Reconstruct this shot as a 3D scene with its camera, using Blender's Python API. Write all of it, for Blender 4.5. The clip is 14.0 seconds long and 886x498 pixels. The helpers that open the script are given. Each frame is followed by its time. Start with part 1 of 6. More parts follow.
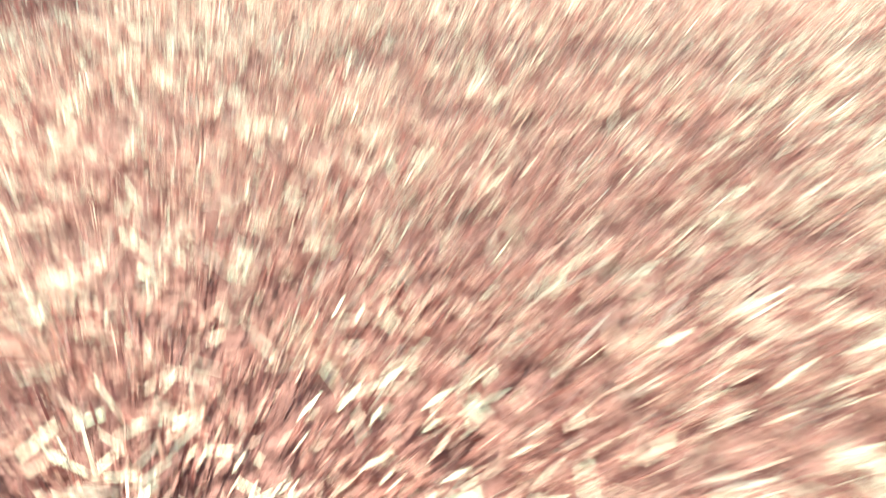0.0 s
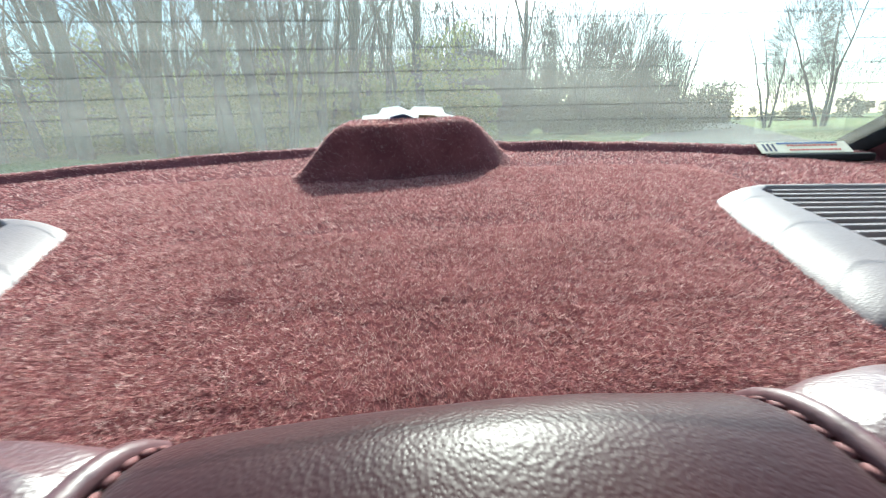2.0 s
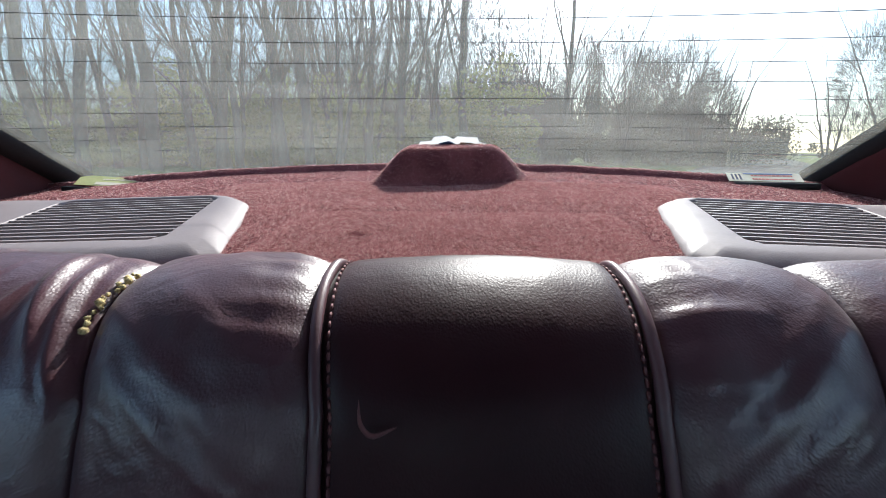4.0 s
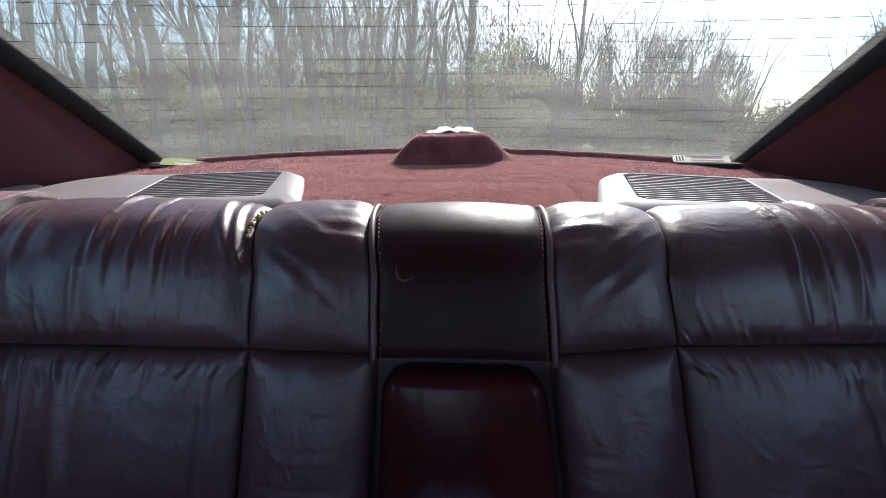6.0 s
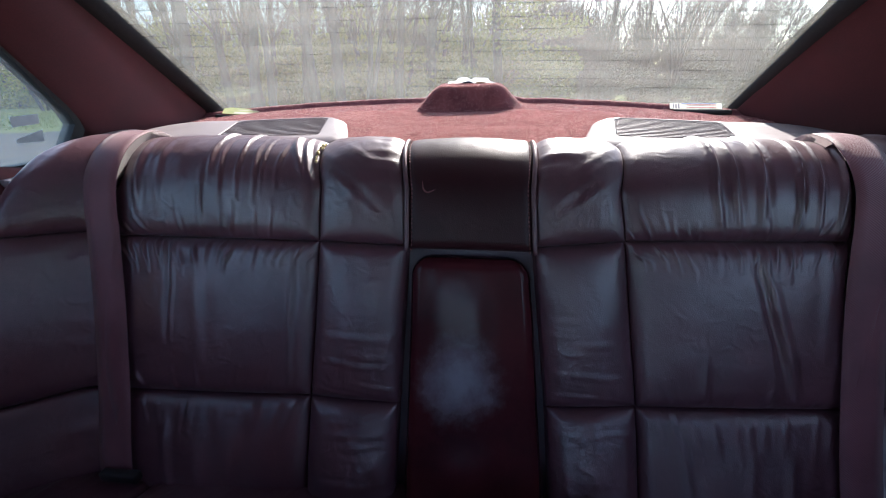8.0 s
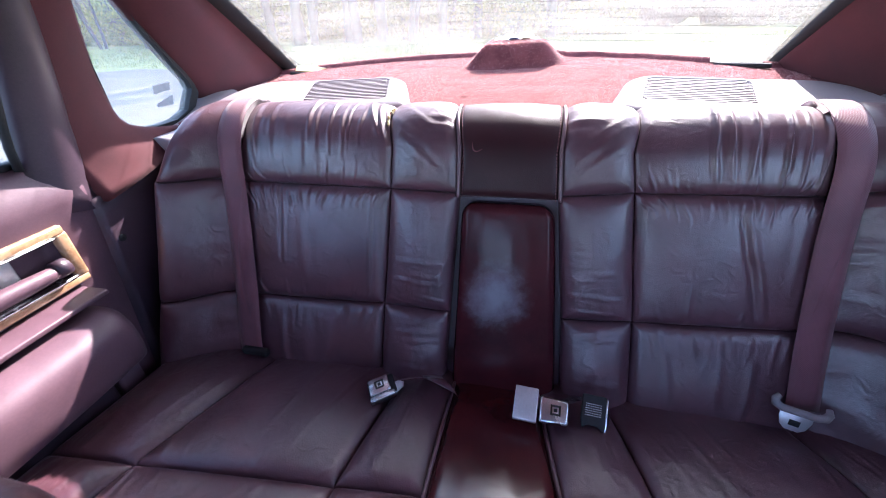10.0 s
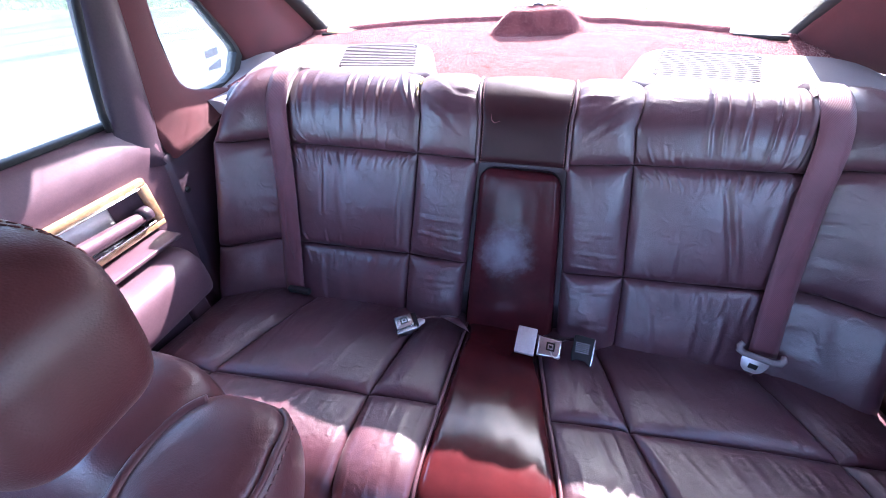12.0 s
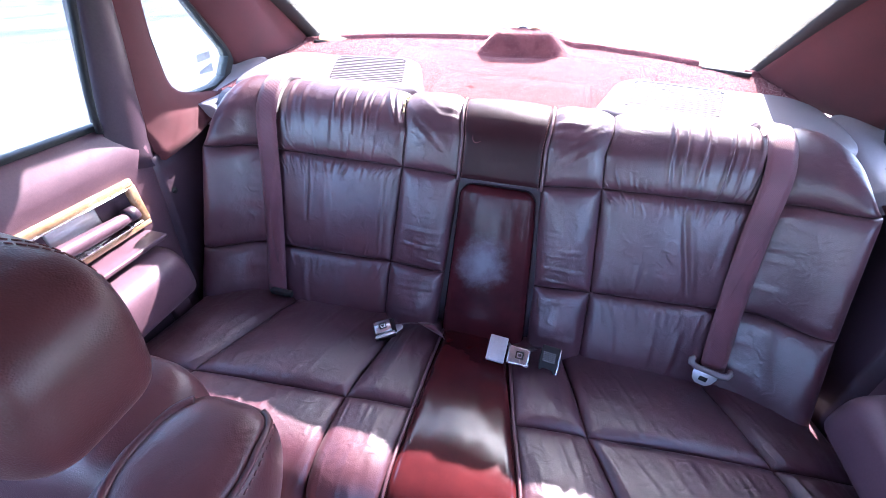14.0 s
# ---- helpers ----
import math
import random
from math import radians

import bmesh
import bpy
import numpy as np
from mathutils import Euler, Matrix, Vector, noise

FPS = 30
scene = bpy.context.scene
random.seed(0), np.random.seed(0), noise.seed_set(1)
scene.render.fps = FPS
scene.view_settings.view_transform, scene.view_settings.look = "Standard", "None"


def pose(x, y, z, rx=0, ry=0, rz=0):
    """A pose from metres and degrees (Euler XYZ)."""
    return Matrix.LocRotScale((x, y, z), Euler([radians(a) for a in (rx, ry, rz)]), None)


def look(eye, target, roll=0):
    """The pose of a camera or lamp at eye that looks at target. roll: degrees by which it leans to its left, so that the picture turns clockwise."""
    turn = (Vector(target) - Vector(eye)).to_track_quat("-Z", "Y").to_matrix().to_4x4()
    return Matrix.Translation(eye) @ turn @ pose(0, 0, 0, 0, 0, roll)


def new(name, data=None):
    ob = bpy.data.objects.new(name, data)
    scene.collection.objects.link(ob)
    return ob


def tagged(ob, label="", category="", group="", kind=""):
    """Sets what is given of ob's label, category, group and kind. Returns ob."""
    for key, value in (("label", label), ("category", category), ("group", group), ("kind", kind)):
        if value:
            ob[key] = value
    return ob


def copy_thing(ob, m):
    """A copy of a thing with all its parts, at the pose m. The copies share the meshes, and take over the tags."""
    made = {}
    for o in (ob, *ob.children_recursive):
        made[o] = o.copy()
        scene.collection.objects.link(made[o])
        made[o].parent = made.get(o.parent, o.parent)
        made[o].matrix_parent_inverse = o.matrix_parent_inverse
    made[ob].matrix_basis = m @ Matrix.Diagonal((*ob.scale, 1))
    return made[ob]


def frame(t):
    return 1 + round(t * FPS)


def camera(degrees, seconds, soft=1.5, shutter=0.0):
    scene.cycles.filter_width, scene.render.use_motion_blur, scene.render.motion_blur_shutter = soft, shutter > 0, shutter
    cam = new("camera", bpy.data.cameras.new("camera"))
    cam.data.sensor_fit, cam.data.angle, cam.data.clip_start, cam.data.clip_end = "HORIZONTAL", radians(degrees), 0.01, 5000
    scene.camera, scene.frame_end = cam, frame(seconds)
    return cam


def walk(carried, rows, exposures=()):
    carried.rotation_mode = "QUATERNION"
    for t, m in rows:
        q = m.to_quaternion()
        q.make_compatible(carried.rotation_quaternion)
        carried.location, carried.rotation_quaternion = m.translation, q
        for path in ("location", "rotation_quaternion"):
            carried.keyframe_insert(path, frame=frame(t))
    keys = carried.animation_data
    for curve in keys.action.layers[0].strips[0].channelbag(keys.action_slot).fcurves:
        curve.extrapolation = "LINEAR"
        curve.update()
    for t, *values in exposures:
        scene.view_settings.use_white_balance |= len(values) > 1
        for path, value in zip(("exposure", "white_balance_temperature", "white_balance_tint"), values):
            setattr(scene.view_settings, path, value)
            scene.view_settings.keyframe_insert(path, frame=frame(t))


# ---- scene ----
cam = camera(98.0, 14.0, soft=0.8, shutter=0.48)
PATH = [
    (0, (-0.0625, 0.0545, 1.1505), (0.0908, 1.4479, -0.2760), 2.04),
    (0.2, (-0.0529, 0.0534, 1.1685), (0.0959, 1.5042, -0.2000), 1.45),
    (0.5, (-0.0404, 0.0367, 1.1833), (0.0991, 1.6027, -0.0528), 0.39),
    (0.7, (-0.0370, 0.0257, 1.1897), (0.1175, 1.6690, 0.0602), -0.72),
    (1, (-0.0350, 0.0063, 1.1946), (0.1410, 1.7378, 0.2093), -1.30),
    (1.5, (-0.0291, -0.0244, 1.1939), (0.1506, 1.8258, 0.4559), -2.07),
    (2, (-0.0159, -0.0721, 1.2182), (0.1268, 1.8276, 0.6095), -1.81),
    (2.5, (-0.0216, -0.1194, 1.2275), (0.0606, 1.8057, 0.6916), -1.29),
    (3, (-0.0260, -0.1693, 1.2245), (-0.0001, 1.7700, 0.7364), -0.46),
    (5.5, (-0.0073, -0.4027, 1.2107), (-0.0652, 1.5269, 0.6879), 0.14),
    (6, (-0.0054, -0.4583, 1.2194), (-0.0730, 1.4611, 0.6615), 0.15),
    (6.5, (-0.0078, -0.4966, 1.2233), (-0.0874, 1.4088, 0.6206), 0.21),
    (7, (0.0006, -0.5293, 1.2199), (-0.0999, 1.3596, 0.5705), 0.20),
    (7.5, (0.0144, -0.5795, 1.2351), (-0.1259, 1.2844, 0.5237), -0.03),
    (8, (0.0152, -0.6259, 1.2149), (-0.1647, 1.2130, 0.4493), -0.31),
    (8.5, (0.0227, -0.6756, 1.2324), (-0.2143, 1.1236, 0.3915), -0.81),
    (9, (0.0212, -0.7160, 1.2563), (-0.2688, 1.0398, 0.3435), -1.39),
    (11.5, (0.0370, -0.8462, 1.3350), (-0.3867, 0.7121, 0.1552), -1.81),
    (12, (0.0408, -0.8683, 1.3552), (-0.3848, 0.6579, 0.1347), -1.76),
    (12.5, (0.0440, -0.8772, 1.3672), (-0.3563, 0.6369, 0.1232), -1.10),
    (13, (0.0532, -0.8748, 1.3778), (-0.3344, 0.6415, 0.1325), -0.42),
    (13.5, (0.0564, -0.8769, 1.3893), (-0.3127, 0.6494, 0.1507), 0.62),
    (14, (0.0567, -0.8851, 1.3998), (-0.2903, 0.6626, 0.1815), 2.28),
]
walk(cam, [(t, look(eye, target, roll)) for t, eye, target, roll in PATH],
     exposures=[(0.0, 3.3, 4950, -60), (0.5, 2.95, 5000, -50), (1.0, 2.65, 5100, -26), (1.5, 2.2, 5200, -16), (2.0, 1.75, 5300, -7), (3.0, 1.33, 5400, 4), (5.5, 1.28, 5500, 7), (6.5, 1.48, 5550, 8), (7.5, 1.72, 5650, 9), (9.0, 2.55, 5600, 15), (11.5, 3.7, 5300, 22), (14.0, 3.8, 5300, 22)])

# ---- daylight: sun behind the car, a little to one side, through the rear window ----
SUN = Vector((0.235, 1.0, 0.787)).normalized()
world = bpy.data.worlds.new("sky")
scene.world = world
world.use_nodes = True
wt = world.node_tree
sky = wt.nodes.new("ShaderNodeTexSky")
sky.sky_type = "NISHITA"
sky.sun_disc = False
sky.sun_elevation = math.asin(SUN.z)
sky.sun_rotation = math.atan2(SUN.x, SUN.y)
sky.air_density, sky.dust_density, sky.ozone_density = 1.0, 1.6, 1.0
wt.links.new(sky.outputs[0], wt.nodes["Background"].inputs[0])
wt.nodes["Background"].inputs[1].default_value = 0.185
sun_data = bpy.data.lights.new("sun", "SUN")
sun_data.energy, sun_data.angle, sun_data.color = 3.7, radians(0.6), (1.0, 0.87, 0.71)
sun = new("sun", sun_data)
sun.matrix_world = look(SUN * 50, (0, 0, 0))


# ---- materials ----
def mat(name):
    m = bpy.data.materials.new(name)
    m.use_nodes = True
    n, l = m.node_tree.nodes, m.node_tree.links
    return m, n, l, n["Principled BSDF"]


def node(n, kind, **values):
    made = n.new("ShaderNode" + kind)
    for key, value in values.items():
        made.inputs[key].default_value = value
    return made


def ramp(n, stops):
    r = n.new("ShaderNodeValToRGB")
    e = r.color_ramp.elements
    while len(e) < len(stops):
        e.new(0.5)
    for k, (at, c) in zip(e, stops):
        k.position, k.color = at, (*c, 1.0)
    return r


def surface(name, low, high, rough=(0.4, 0.6), scale=8.0, grain=400.0, bump=0.3, depth=0.0006, metal=0.0, voronoi=False, spec=0.5, sheen=0.0, coat=0.0, detail=6.0, crease=0.0):
    """A two-scale surface: broad mottling of colour and gloss, and fine relief."""
    m, n, l, b = mat(name)
    tc = n.new("ShaderNodeTexCoord")
    broad = node(n, "TexNoise", Scale=scale, Detail=detail, Roughness=0.6)
    fine = node(n, "TexNoise", Scale=grain * 0.35, Detail=3.0)
    l.new(tc.outputs["Object"], broad.inputs["Vector"])
    l.new(tc.outputs["Object"], fine.inputs["Vector"])
    mix = n.new("ShaderNodeMath")
    mix.operation = "MULTIPLY_ADD"
    l.new(fine.outputs["Fac"], mix.inputs[0])
    mix.inputs[1].default_value = 0.35
    l.new(broad.outputs["Fac"], mix.inputs[2])
    r = ramp(n, [(0.45, low), (0.85, high)])
    l.new(mix.outputs[0], r.inputs["Fac"])
    l.new(r.outputs["Color"], b.inputs["Base Color"])
    mr = node(n, "MapRange")
    mr.inputs["From Min"].default_value, mr.inputs["From Max"].default_value = 0.3, 0.7
    mr.inputs["To Min"].default_value, mr.inputs["To Max"].default_value = rough
    l.new(broad.outputs["Fac"], mr.inputs["Value"])
    l.new(mr.outputs[0], b.inputs["Roughness"])
    b.inputs["Metallic"].default_value = metal
    b.inputs["Specular IOR Level"].default_value = spec
    b.inputs["Sheen Weight"].default_value = sheen
    b.inputs["Coat Weight"].default_value = coat
    if bump:
        if voronoi:
            rel = node(n, "TexVoronoi", Scale=grain)
            rel.feature = "SMOOTH_F1"
            out = rel.outputs["Distance"]
        else:
            rel = node(n, "TexNoise", Scale=grain, Detail=4.0)
            out = rel.outputs["Fac"]
        l.new(tc.outputs["Object"], rel.inputs["Vector"])
        bp = node(n, "Bump", Strength=bump, Distance=depth)
        if crease:
            fold = node(n, "TexNoise", Scale=55.0, Detail=5.0, Roughness=0.55, Distortion=1.8)
            l.new(tc.outputs["Object"], fold.inputs["Vector"])
            both = n.new("ShaderNodeMath")
            both.operation = "MULTIPLY_ADD"
            l.new(fold.outputs["Fac"], both.inputs[0])
            both.inputs[1].default_value = crease
            l.new(out, both.inputs[2])
            out = both.outputs[0]
        l.new(out, bp.inputs["Height"])
        l.new(bp.outputs["Normal"], b.inputs["Normal"])
    return m




SPOT_AT = (-0.006, -0.178, 0.824)


def leather(name, low, high, rough, spec, grain, wrinkle, dent, dust=0.0, grey_spot=None):
    """Hide: mottled colour, a fine pebble grain, a net of shallow wrinkles and soft dents."""
    m, n, l, b = mat(name)
    tc = n.new("ShaderNodeTexCoord")

    def tex(kind, **values):
        t = node(n, kind, **values)
        l.new(tc.outputs["Object"], t.inputs["Vector"])
        return t
    broad = tex("TexNoise", Scale=9.0, Detail=6.0, Roughness=0.6)
    r = ramp(n, [(0.35, low), (0.68, high)])
    l.new(broad.outputs["Fac"], r.inputs["Fac"])
    l.new(r.outputs["Color"], b.inputs["Base Color"])
    mr = node(n, "MapRange")
    mr.inputs["From Min"].default_value, mr.inputs["From Max"].default_value = 0.3, 0.7
    mr.inputs["To Min"].default_value, mr.inputs["To Max"].default_value = rough
    worn = tex("TexNoise", Scale=24.0, Detail=5.0, Roughness=0.65)
    l.new(worn.outputs["Fac"], mr.inputs["Value"])
    l.new(mr.outputs[0], b.inputs["Roughness"])
    if grey_spot:
        # one round place where the colour turns grey and the gloss duller
        place, radius = grey_spot
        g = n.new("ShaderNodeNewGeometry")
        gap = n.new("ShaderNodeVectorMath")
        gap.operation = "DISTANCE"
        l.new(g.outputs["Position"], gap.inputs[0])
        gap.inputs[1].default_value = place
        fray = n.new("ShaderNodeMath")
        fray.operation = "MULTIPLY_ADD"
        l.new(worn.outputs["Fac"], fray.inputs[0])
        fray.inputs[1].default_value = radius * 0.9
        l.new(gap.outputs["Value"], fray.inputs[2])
        spot_share = node(n, "MapRange")
        spot_share.interpolation_type = "SMOOTHSTEP"
        spot_share.inputs["From Min"].default_value, spot_share.inputs["From Max"].default_value = radius * 1.5, radius * 0.5
        l.new(fray.outputs[0], spot_share.inputs["Value"])
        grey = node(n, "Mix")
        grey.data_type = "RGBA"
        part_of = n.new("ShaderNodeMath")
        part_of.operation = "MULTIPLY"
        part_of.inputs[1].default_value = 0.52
        l.new(spot_share.outputs[0], part_of.inputs[0])
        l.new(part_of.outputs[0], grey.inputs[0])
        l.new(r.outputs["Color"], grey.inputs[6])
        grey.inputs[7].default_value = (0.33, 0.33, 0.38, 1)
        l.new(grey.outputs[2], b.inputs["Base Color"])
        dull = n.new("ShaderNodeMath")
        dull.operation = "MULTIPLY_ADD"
        l.new(spot_share.outputs[0], dull.inputs[0])
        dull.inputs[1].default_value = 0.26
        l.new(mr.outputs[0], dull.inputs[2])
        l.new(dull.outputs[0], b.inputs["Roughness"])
    b.inputs["Specular IOR Level"].default_value = spec
    b.inputs["Sheen Weight"].default_value, b.inputs["Sheen Roughness"].default_value = dust, 0.35
    last = None
    soft = tex("TexNoise", Scale=17.0, Detail=3.0, Roughness=0.5, Distortion=0.6)
    crease = tex("TexNoise", Scale=38.0, Detail=5.0, Roughness=0.55, Distortion=1.2)
    crease.noise_type = "RIDGED_MULTIFRACTAL"
    pebble = tex("TexVoronoi", Scale=760.0)
    pebble.feature = "SMOOTH_F1"
    for out, depth in ((soft.outputs["Fac"], dent), (crease.outputs["Fac"], wrinkle), (pebble.outputs["Distance"], grain)):
        bp = node(n, "Bump", Strength=1.0, Distance=depth)
        l.new(out, bp.inputs["Height"])
        if last is not None:
            l.new(last.outputs["Normal"], bp.inputs["Normal"])
        last = bp
    l.new(last.outputs["Normal"], b.inputs["Normal"])
    return m


LEATHER = leather("burgundy_leather", (0.054, 0.0180, 0.0265), (0.090, 0.032, 0.042), (0.33, 0.46), 1.0, 0.00022, 0.00085, 0.0013, 0.07)
GRAINED = leather("grained_leather", (0.060, 0.0165, 0.019), (0.095, 0.026, 0.029), (0.36, 0.46), 0.55, 0.00022, 0.00045, 0.0007, 0.12)
GLOSSY = leather("polished_leather", (0.034, 0.0080, 0.011), (0.066, 0.0125, 0.016), (0.17, 0.23), 0.13, 0.00005, 0.00006, 0.0009, grey_spot=(SPOT_AT, 0.075))
HEADPAD = leather("smooth_grained_leather", (0.022, 0.0055, 0.0080), (0.036, 0.0085, 0.0110), (0.38, 0.48), 0.26, 0.00018, 0.00022, 0.0006, 0.16)
POLISHED = leather("shiny_worn_leather", (0.044, 0.0080, 0.0095), (0.078, 0.0125, 0.0135), (0.12, 0.21), 0.55, 0.00005, 0.00006, 0.0006)
THREAD = surface("thread", (0.10, 0.03, 0.035), (0.18, 0.07, 0.07), (0.6, 0.8), 60, 900, 0.2)
WELT = surface("welt_leather", (0.075, 0.032, 0.040), (0.12, 0.055, 0.062), (0.38, 0.5), 20, 500, 0.3, spec=0.7)
PLASTIC = surface("mauve_plastic", (0.178, 0.148, 0.153), (0.228, 0.192, 0.197), (0.50, 0.62), 6, 800, 0.35, 0.0004, voronoi=True)
DARKPLASTIC = surface("dark_burgundy_plastic", (0.032, 0.018, 0.028), (0.054, 0.030, 0.044), (0.40, 0.55), 7, 800, 0.3, 0.0004, voronoi=True)
DOORVINYL = surface("door_vinyl", (0.092, 0.048, 0.064), (0.130, 0.070, 0.088), (0.42, 0.54), 5, 700, 0.25, 0.0004, voronoi=True)
CLOTH = surface("pillar_cloth", (0.046, 0.0088, 0.0115), (0.078, 0.015, 0.0185), (0.85, 0.95), 7, 1100, 0.4, 0.0005, sheen=0.04)
# out of view; pale lavender-grey to bounce light down on the cushion
HEADLINER = surface("headliner_cloth", (0.42, 0.37, 0.43), (0.50, 0.45, 0.51), (0.9, 0.97), 5, 900, 0.4, 0.0005, sheen=0.2)
RUBBER = surface("black_rubber", (0.008, 0.008, 0.009), (0.02, 0.02, 0.021), (0.65, 0.8), 15, 500, 0.2, spec=0.3)
BLACK = surface("black_void_plastic", (0.006, 0.006, 0.007), (0.014, 0.013, 0.014), (0.6, 0.8), 12, 600, 0.2)
CHROME = surface("brushed_steel", (0.55, 0.55, 0.56), (0.72, 0.72, 0.72), (0.16, 0.30), 30, 700, 0.08, 0.0002, metal=1.0)
SATIN = surface("satin_steel", (0.62, 0.60, 0.61), (0.76, 0.74, 0.74), (0.35, 0.5), 30, 700, 0.1, 0.0002, metal=0.7)
WOOD = surface("woodgrain_trim", (0.26, 0.13, 0.06), (0.50, 0.31, 0.17), (0.2, 0.32), 14, 300, 0.05, coat=0.5)
FLOORCARPET = surface("floor_carpet", (0.06, 0.014, 0.017), (0.12, 0.03, 0.032), (0.9, 1.0), 12, 500, 0.8, 0.002)
PAPER = surface("faded_paper", (0.62, 0.56, 0.40), (0.78, 0.73, 0.58), (0.6, 0.75), 20, 300, 0.05)
PAPERGREEN = surface("yellow_green_card", (0.42, 0.43, 0.16), (0.56, 0.55, 0.25), (0.5, 0.7), 20, 300, 0.05)
INK = surface("dark_ink", (0.05, 0.05, 0.08), (0.09, 0.08, 0.12), (0.6, 0.7), 30, 300, 0.0)
REDINK = surface("red_ink", (0.42, 0.07, 0.05), (0.55, 0.12, 0.09), (0.6, 0.7), 30, 300, 0.0)
BLUE = surface("blue_vinyl", (0.06, 0.10, 0.25), (0.09, 0.15, 0.34), (0.4, 0.5), 20, 300, 0.03)
TAN = surface("tan_vinyl", (0.45, 0.30, 0.19), (0.56, 0.40, 0.27), (0.4, 0.5), 20, 300, 0.03)
FOAM = surface("yellowed_foam", (0.42, 0.32, 0.14), (0.6, 0.5, 0.26), (0.9, 1.0), 60, 500, 0.8, 0.002)
BARK = surface("grey_bark", (0.042, 0.037, 0.034), (0.095, 0.084, 0.075), (0.85, 0.95), 4, 14, 0.8, 0.03)
TWIG = surface("twig_bark", (0.065, 0.054, 0.045), (0.12, 0.10, 0.082), (0.85, 0.95), 3, 20, 0.0)
HAZETWIG = surface("distant_twigs", (0.058, 0.050, 0.042), (0.110, 0.095, 0.078), (0.9, 1.0), 0.2, 3, 0.0)
BRUSH = surface("dry_brush", (0.085, 0.070, 0.042), (0.165, 0.138, 0.085), (0.9, 1.0), 2, 30, 0.0)


def webbing():
    m, n, l, b = mat("belt_webbing")
    tc = n.new("ShaderNodeTexCoord")
    w = node(n, "TexWave", Scale=160.0, Distortion=0.6, Detail=1.0)
    w.bands_direction = "DIAGONAL"
    l.new(tc.outputs["Object"], w.inputs["Vector"])
    br = node(n, "TexNoise", Scale=14.0, Detail=4.0)
    l.new(tc.outputs["Object"], br.inputs["Vector"])
    r = ramp(n, [(0.35, (0.11, 0.032, 0.044)), (0.7, (0.165, 0.052, 0.067))])
    l.new(br.outputs["Fac"], r.inputs["Fac"])
    l.new(r.outputs["Color"], b.inputs["Base Color"])
    bp = node(n, "Bump", Strength=0.5, Distance=0.0004)
    l.new(w.outputs["Fac"], bp.inputs["Height"])
    l.new(bp.outputs["Normal"], b.inputs["Normal"])
    b.inputs["Roughness"].default_value = 0.55
    b.inputs["Sheen Weight"].default_value = 0.2
    return m


WEB = webbing()


def islands(name, stops, rough=0.7, translucent=0.0, sheen=0.0, spec=0.5):
    """Colour that differs from piece to piece of one mesh."""
    m, n, l, b = mat(name)
    g = n.new("ShaderNodeNewGeometry")
    r = ramp(n, stops)
    l.new(g.outputs["Random Per Island"], r.inputs["Fac"])
    tc = n.new("ShaderNodeTexCoord")
    br = node(n, "TexNoise", Scale=9.0, Detail=5.0)
    l.new(tc.outputs["Object"], br.inputs["Vector"])
    mr = node(n, "MapRange")
    mr.inputs["From Min"].default_value, mr.inputs["From Max"].default_value = 0.3, 0.7
    mr.inputs["To Min"].default_value, mr.inputs["To Max"].default_value = 0.75, 1.15
    l.new(br.outputs["Fac"], mr.inputs["Value"])
    hsv = n.new("ShaderNodeHueSaturation")
    l.new(r.outputs["Color"], hsv.inputs["Color"])
    l.new(mr.outputs[0], hsv.inputs["Value"])
    l.new(hsv.outputs["Color"], b.inputs["Base Color"])
    b.inputs["Roughness"].default_value = rough
    b.inputs["Sheen Weight"].default_value = sheen
    b.inputs["Specular IOR Level"].default_value = spec
    if translucent:
        t = n.new("ShaderNodeBsdfTranslucent")
        l.new(hsv.outputs["Color"], t.inputs["Color"])
        mx = n.new("ShaderNodeMixShader")
        mx.inputs[0].default_value = translucent
        l.new(b.outputs[0], mx.inputs[1])
        l.new(t.outputs[0], mx.inputs[2])
        l.new(mx.outputs[0], n["Material Output"].inputs["Surface"])
    return m




def pile_mat():
    """Carpet yarn: each tuft has a tone of its own, and its fibres differ a little."""
    m, n, l, b = mat("carpet_fibre")
    at = n.new("ShaderNodeAttribute")
    at.attribute_name = "tone"
    g = n.new("ShaderNodeNewGeometry")
    mix = n.new("ShaderNodeMath")
    mix.operation = "MULTIPLY_ADD"
    l.new(g.outputs["Random Per Island"], mix.inputs[0])
    mix.inputs[1].default_value = 0.30
    l.new(at.outputs["Fac"], mix.inputs[2])
    r = ramp(n, [(0.0, (0.070, 0.017, 0.024)), (0.38, (0.36, 0.125, 0.128)), (0.72, (0.64, 0.335, 0.325)), (1.0, (0.90, 0.71, 0.65))])
    l.new(mix.outputs[0], r.inputs["Fac"])
    l.new(r.outputs["Color"], b.inputs["Base Color"])
    b.inputs["Roughness"].default_value, b.inputs["Specular IOR Level"].default_value = 0.55, 0.25
    t = n.new("ShaderNodeBsdfTranslucent")
    l.new(r.outputs["Color"], t.inputs["Color"])
    mx = n.new("ShaderNodeMixShader")
    mx.inputs[0].default_value = 0.31
    l.new(b.outputs[0], mx.inputs[1])
    l.new(t.outputs[0], mx.inputs[2])
    l.new(mx.outputs[0], n["Material Output"].inputs["Surface"])
    return m


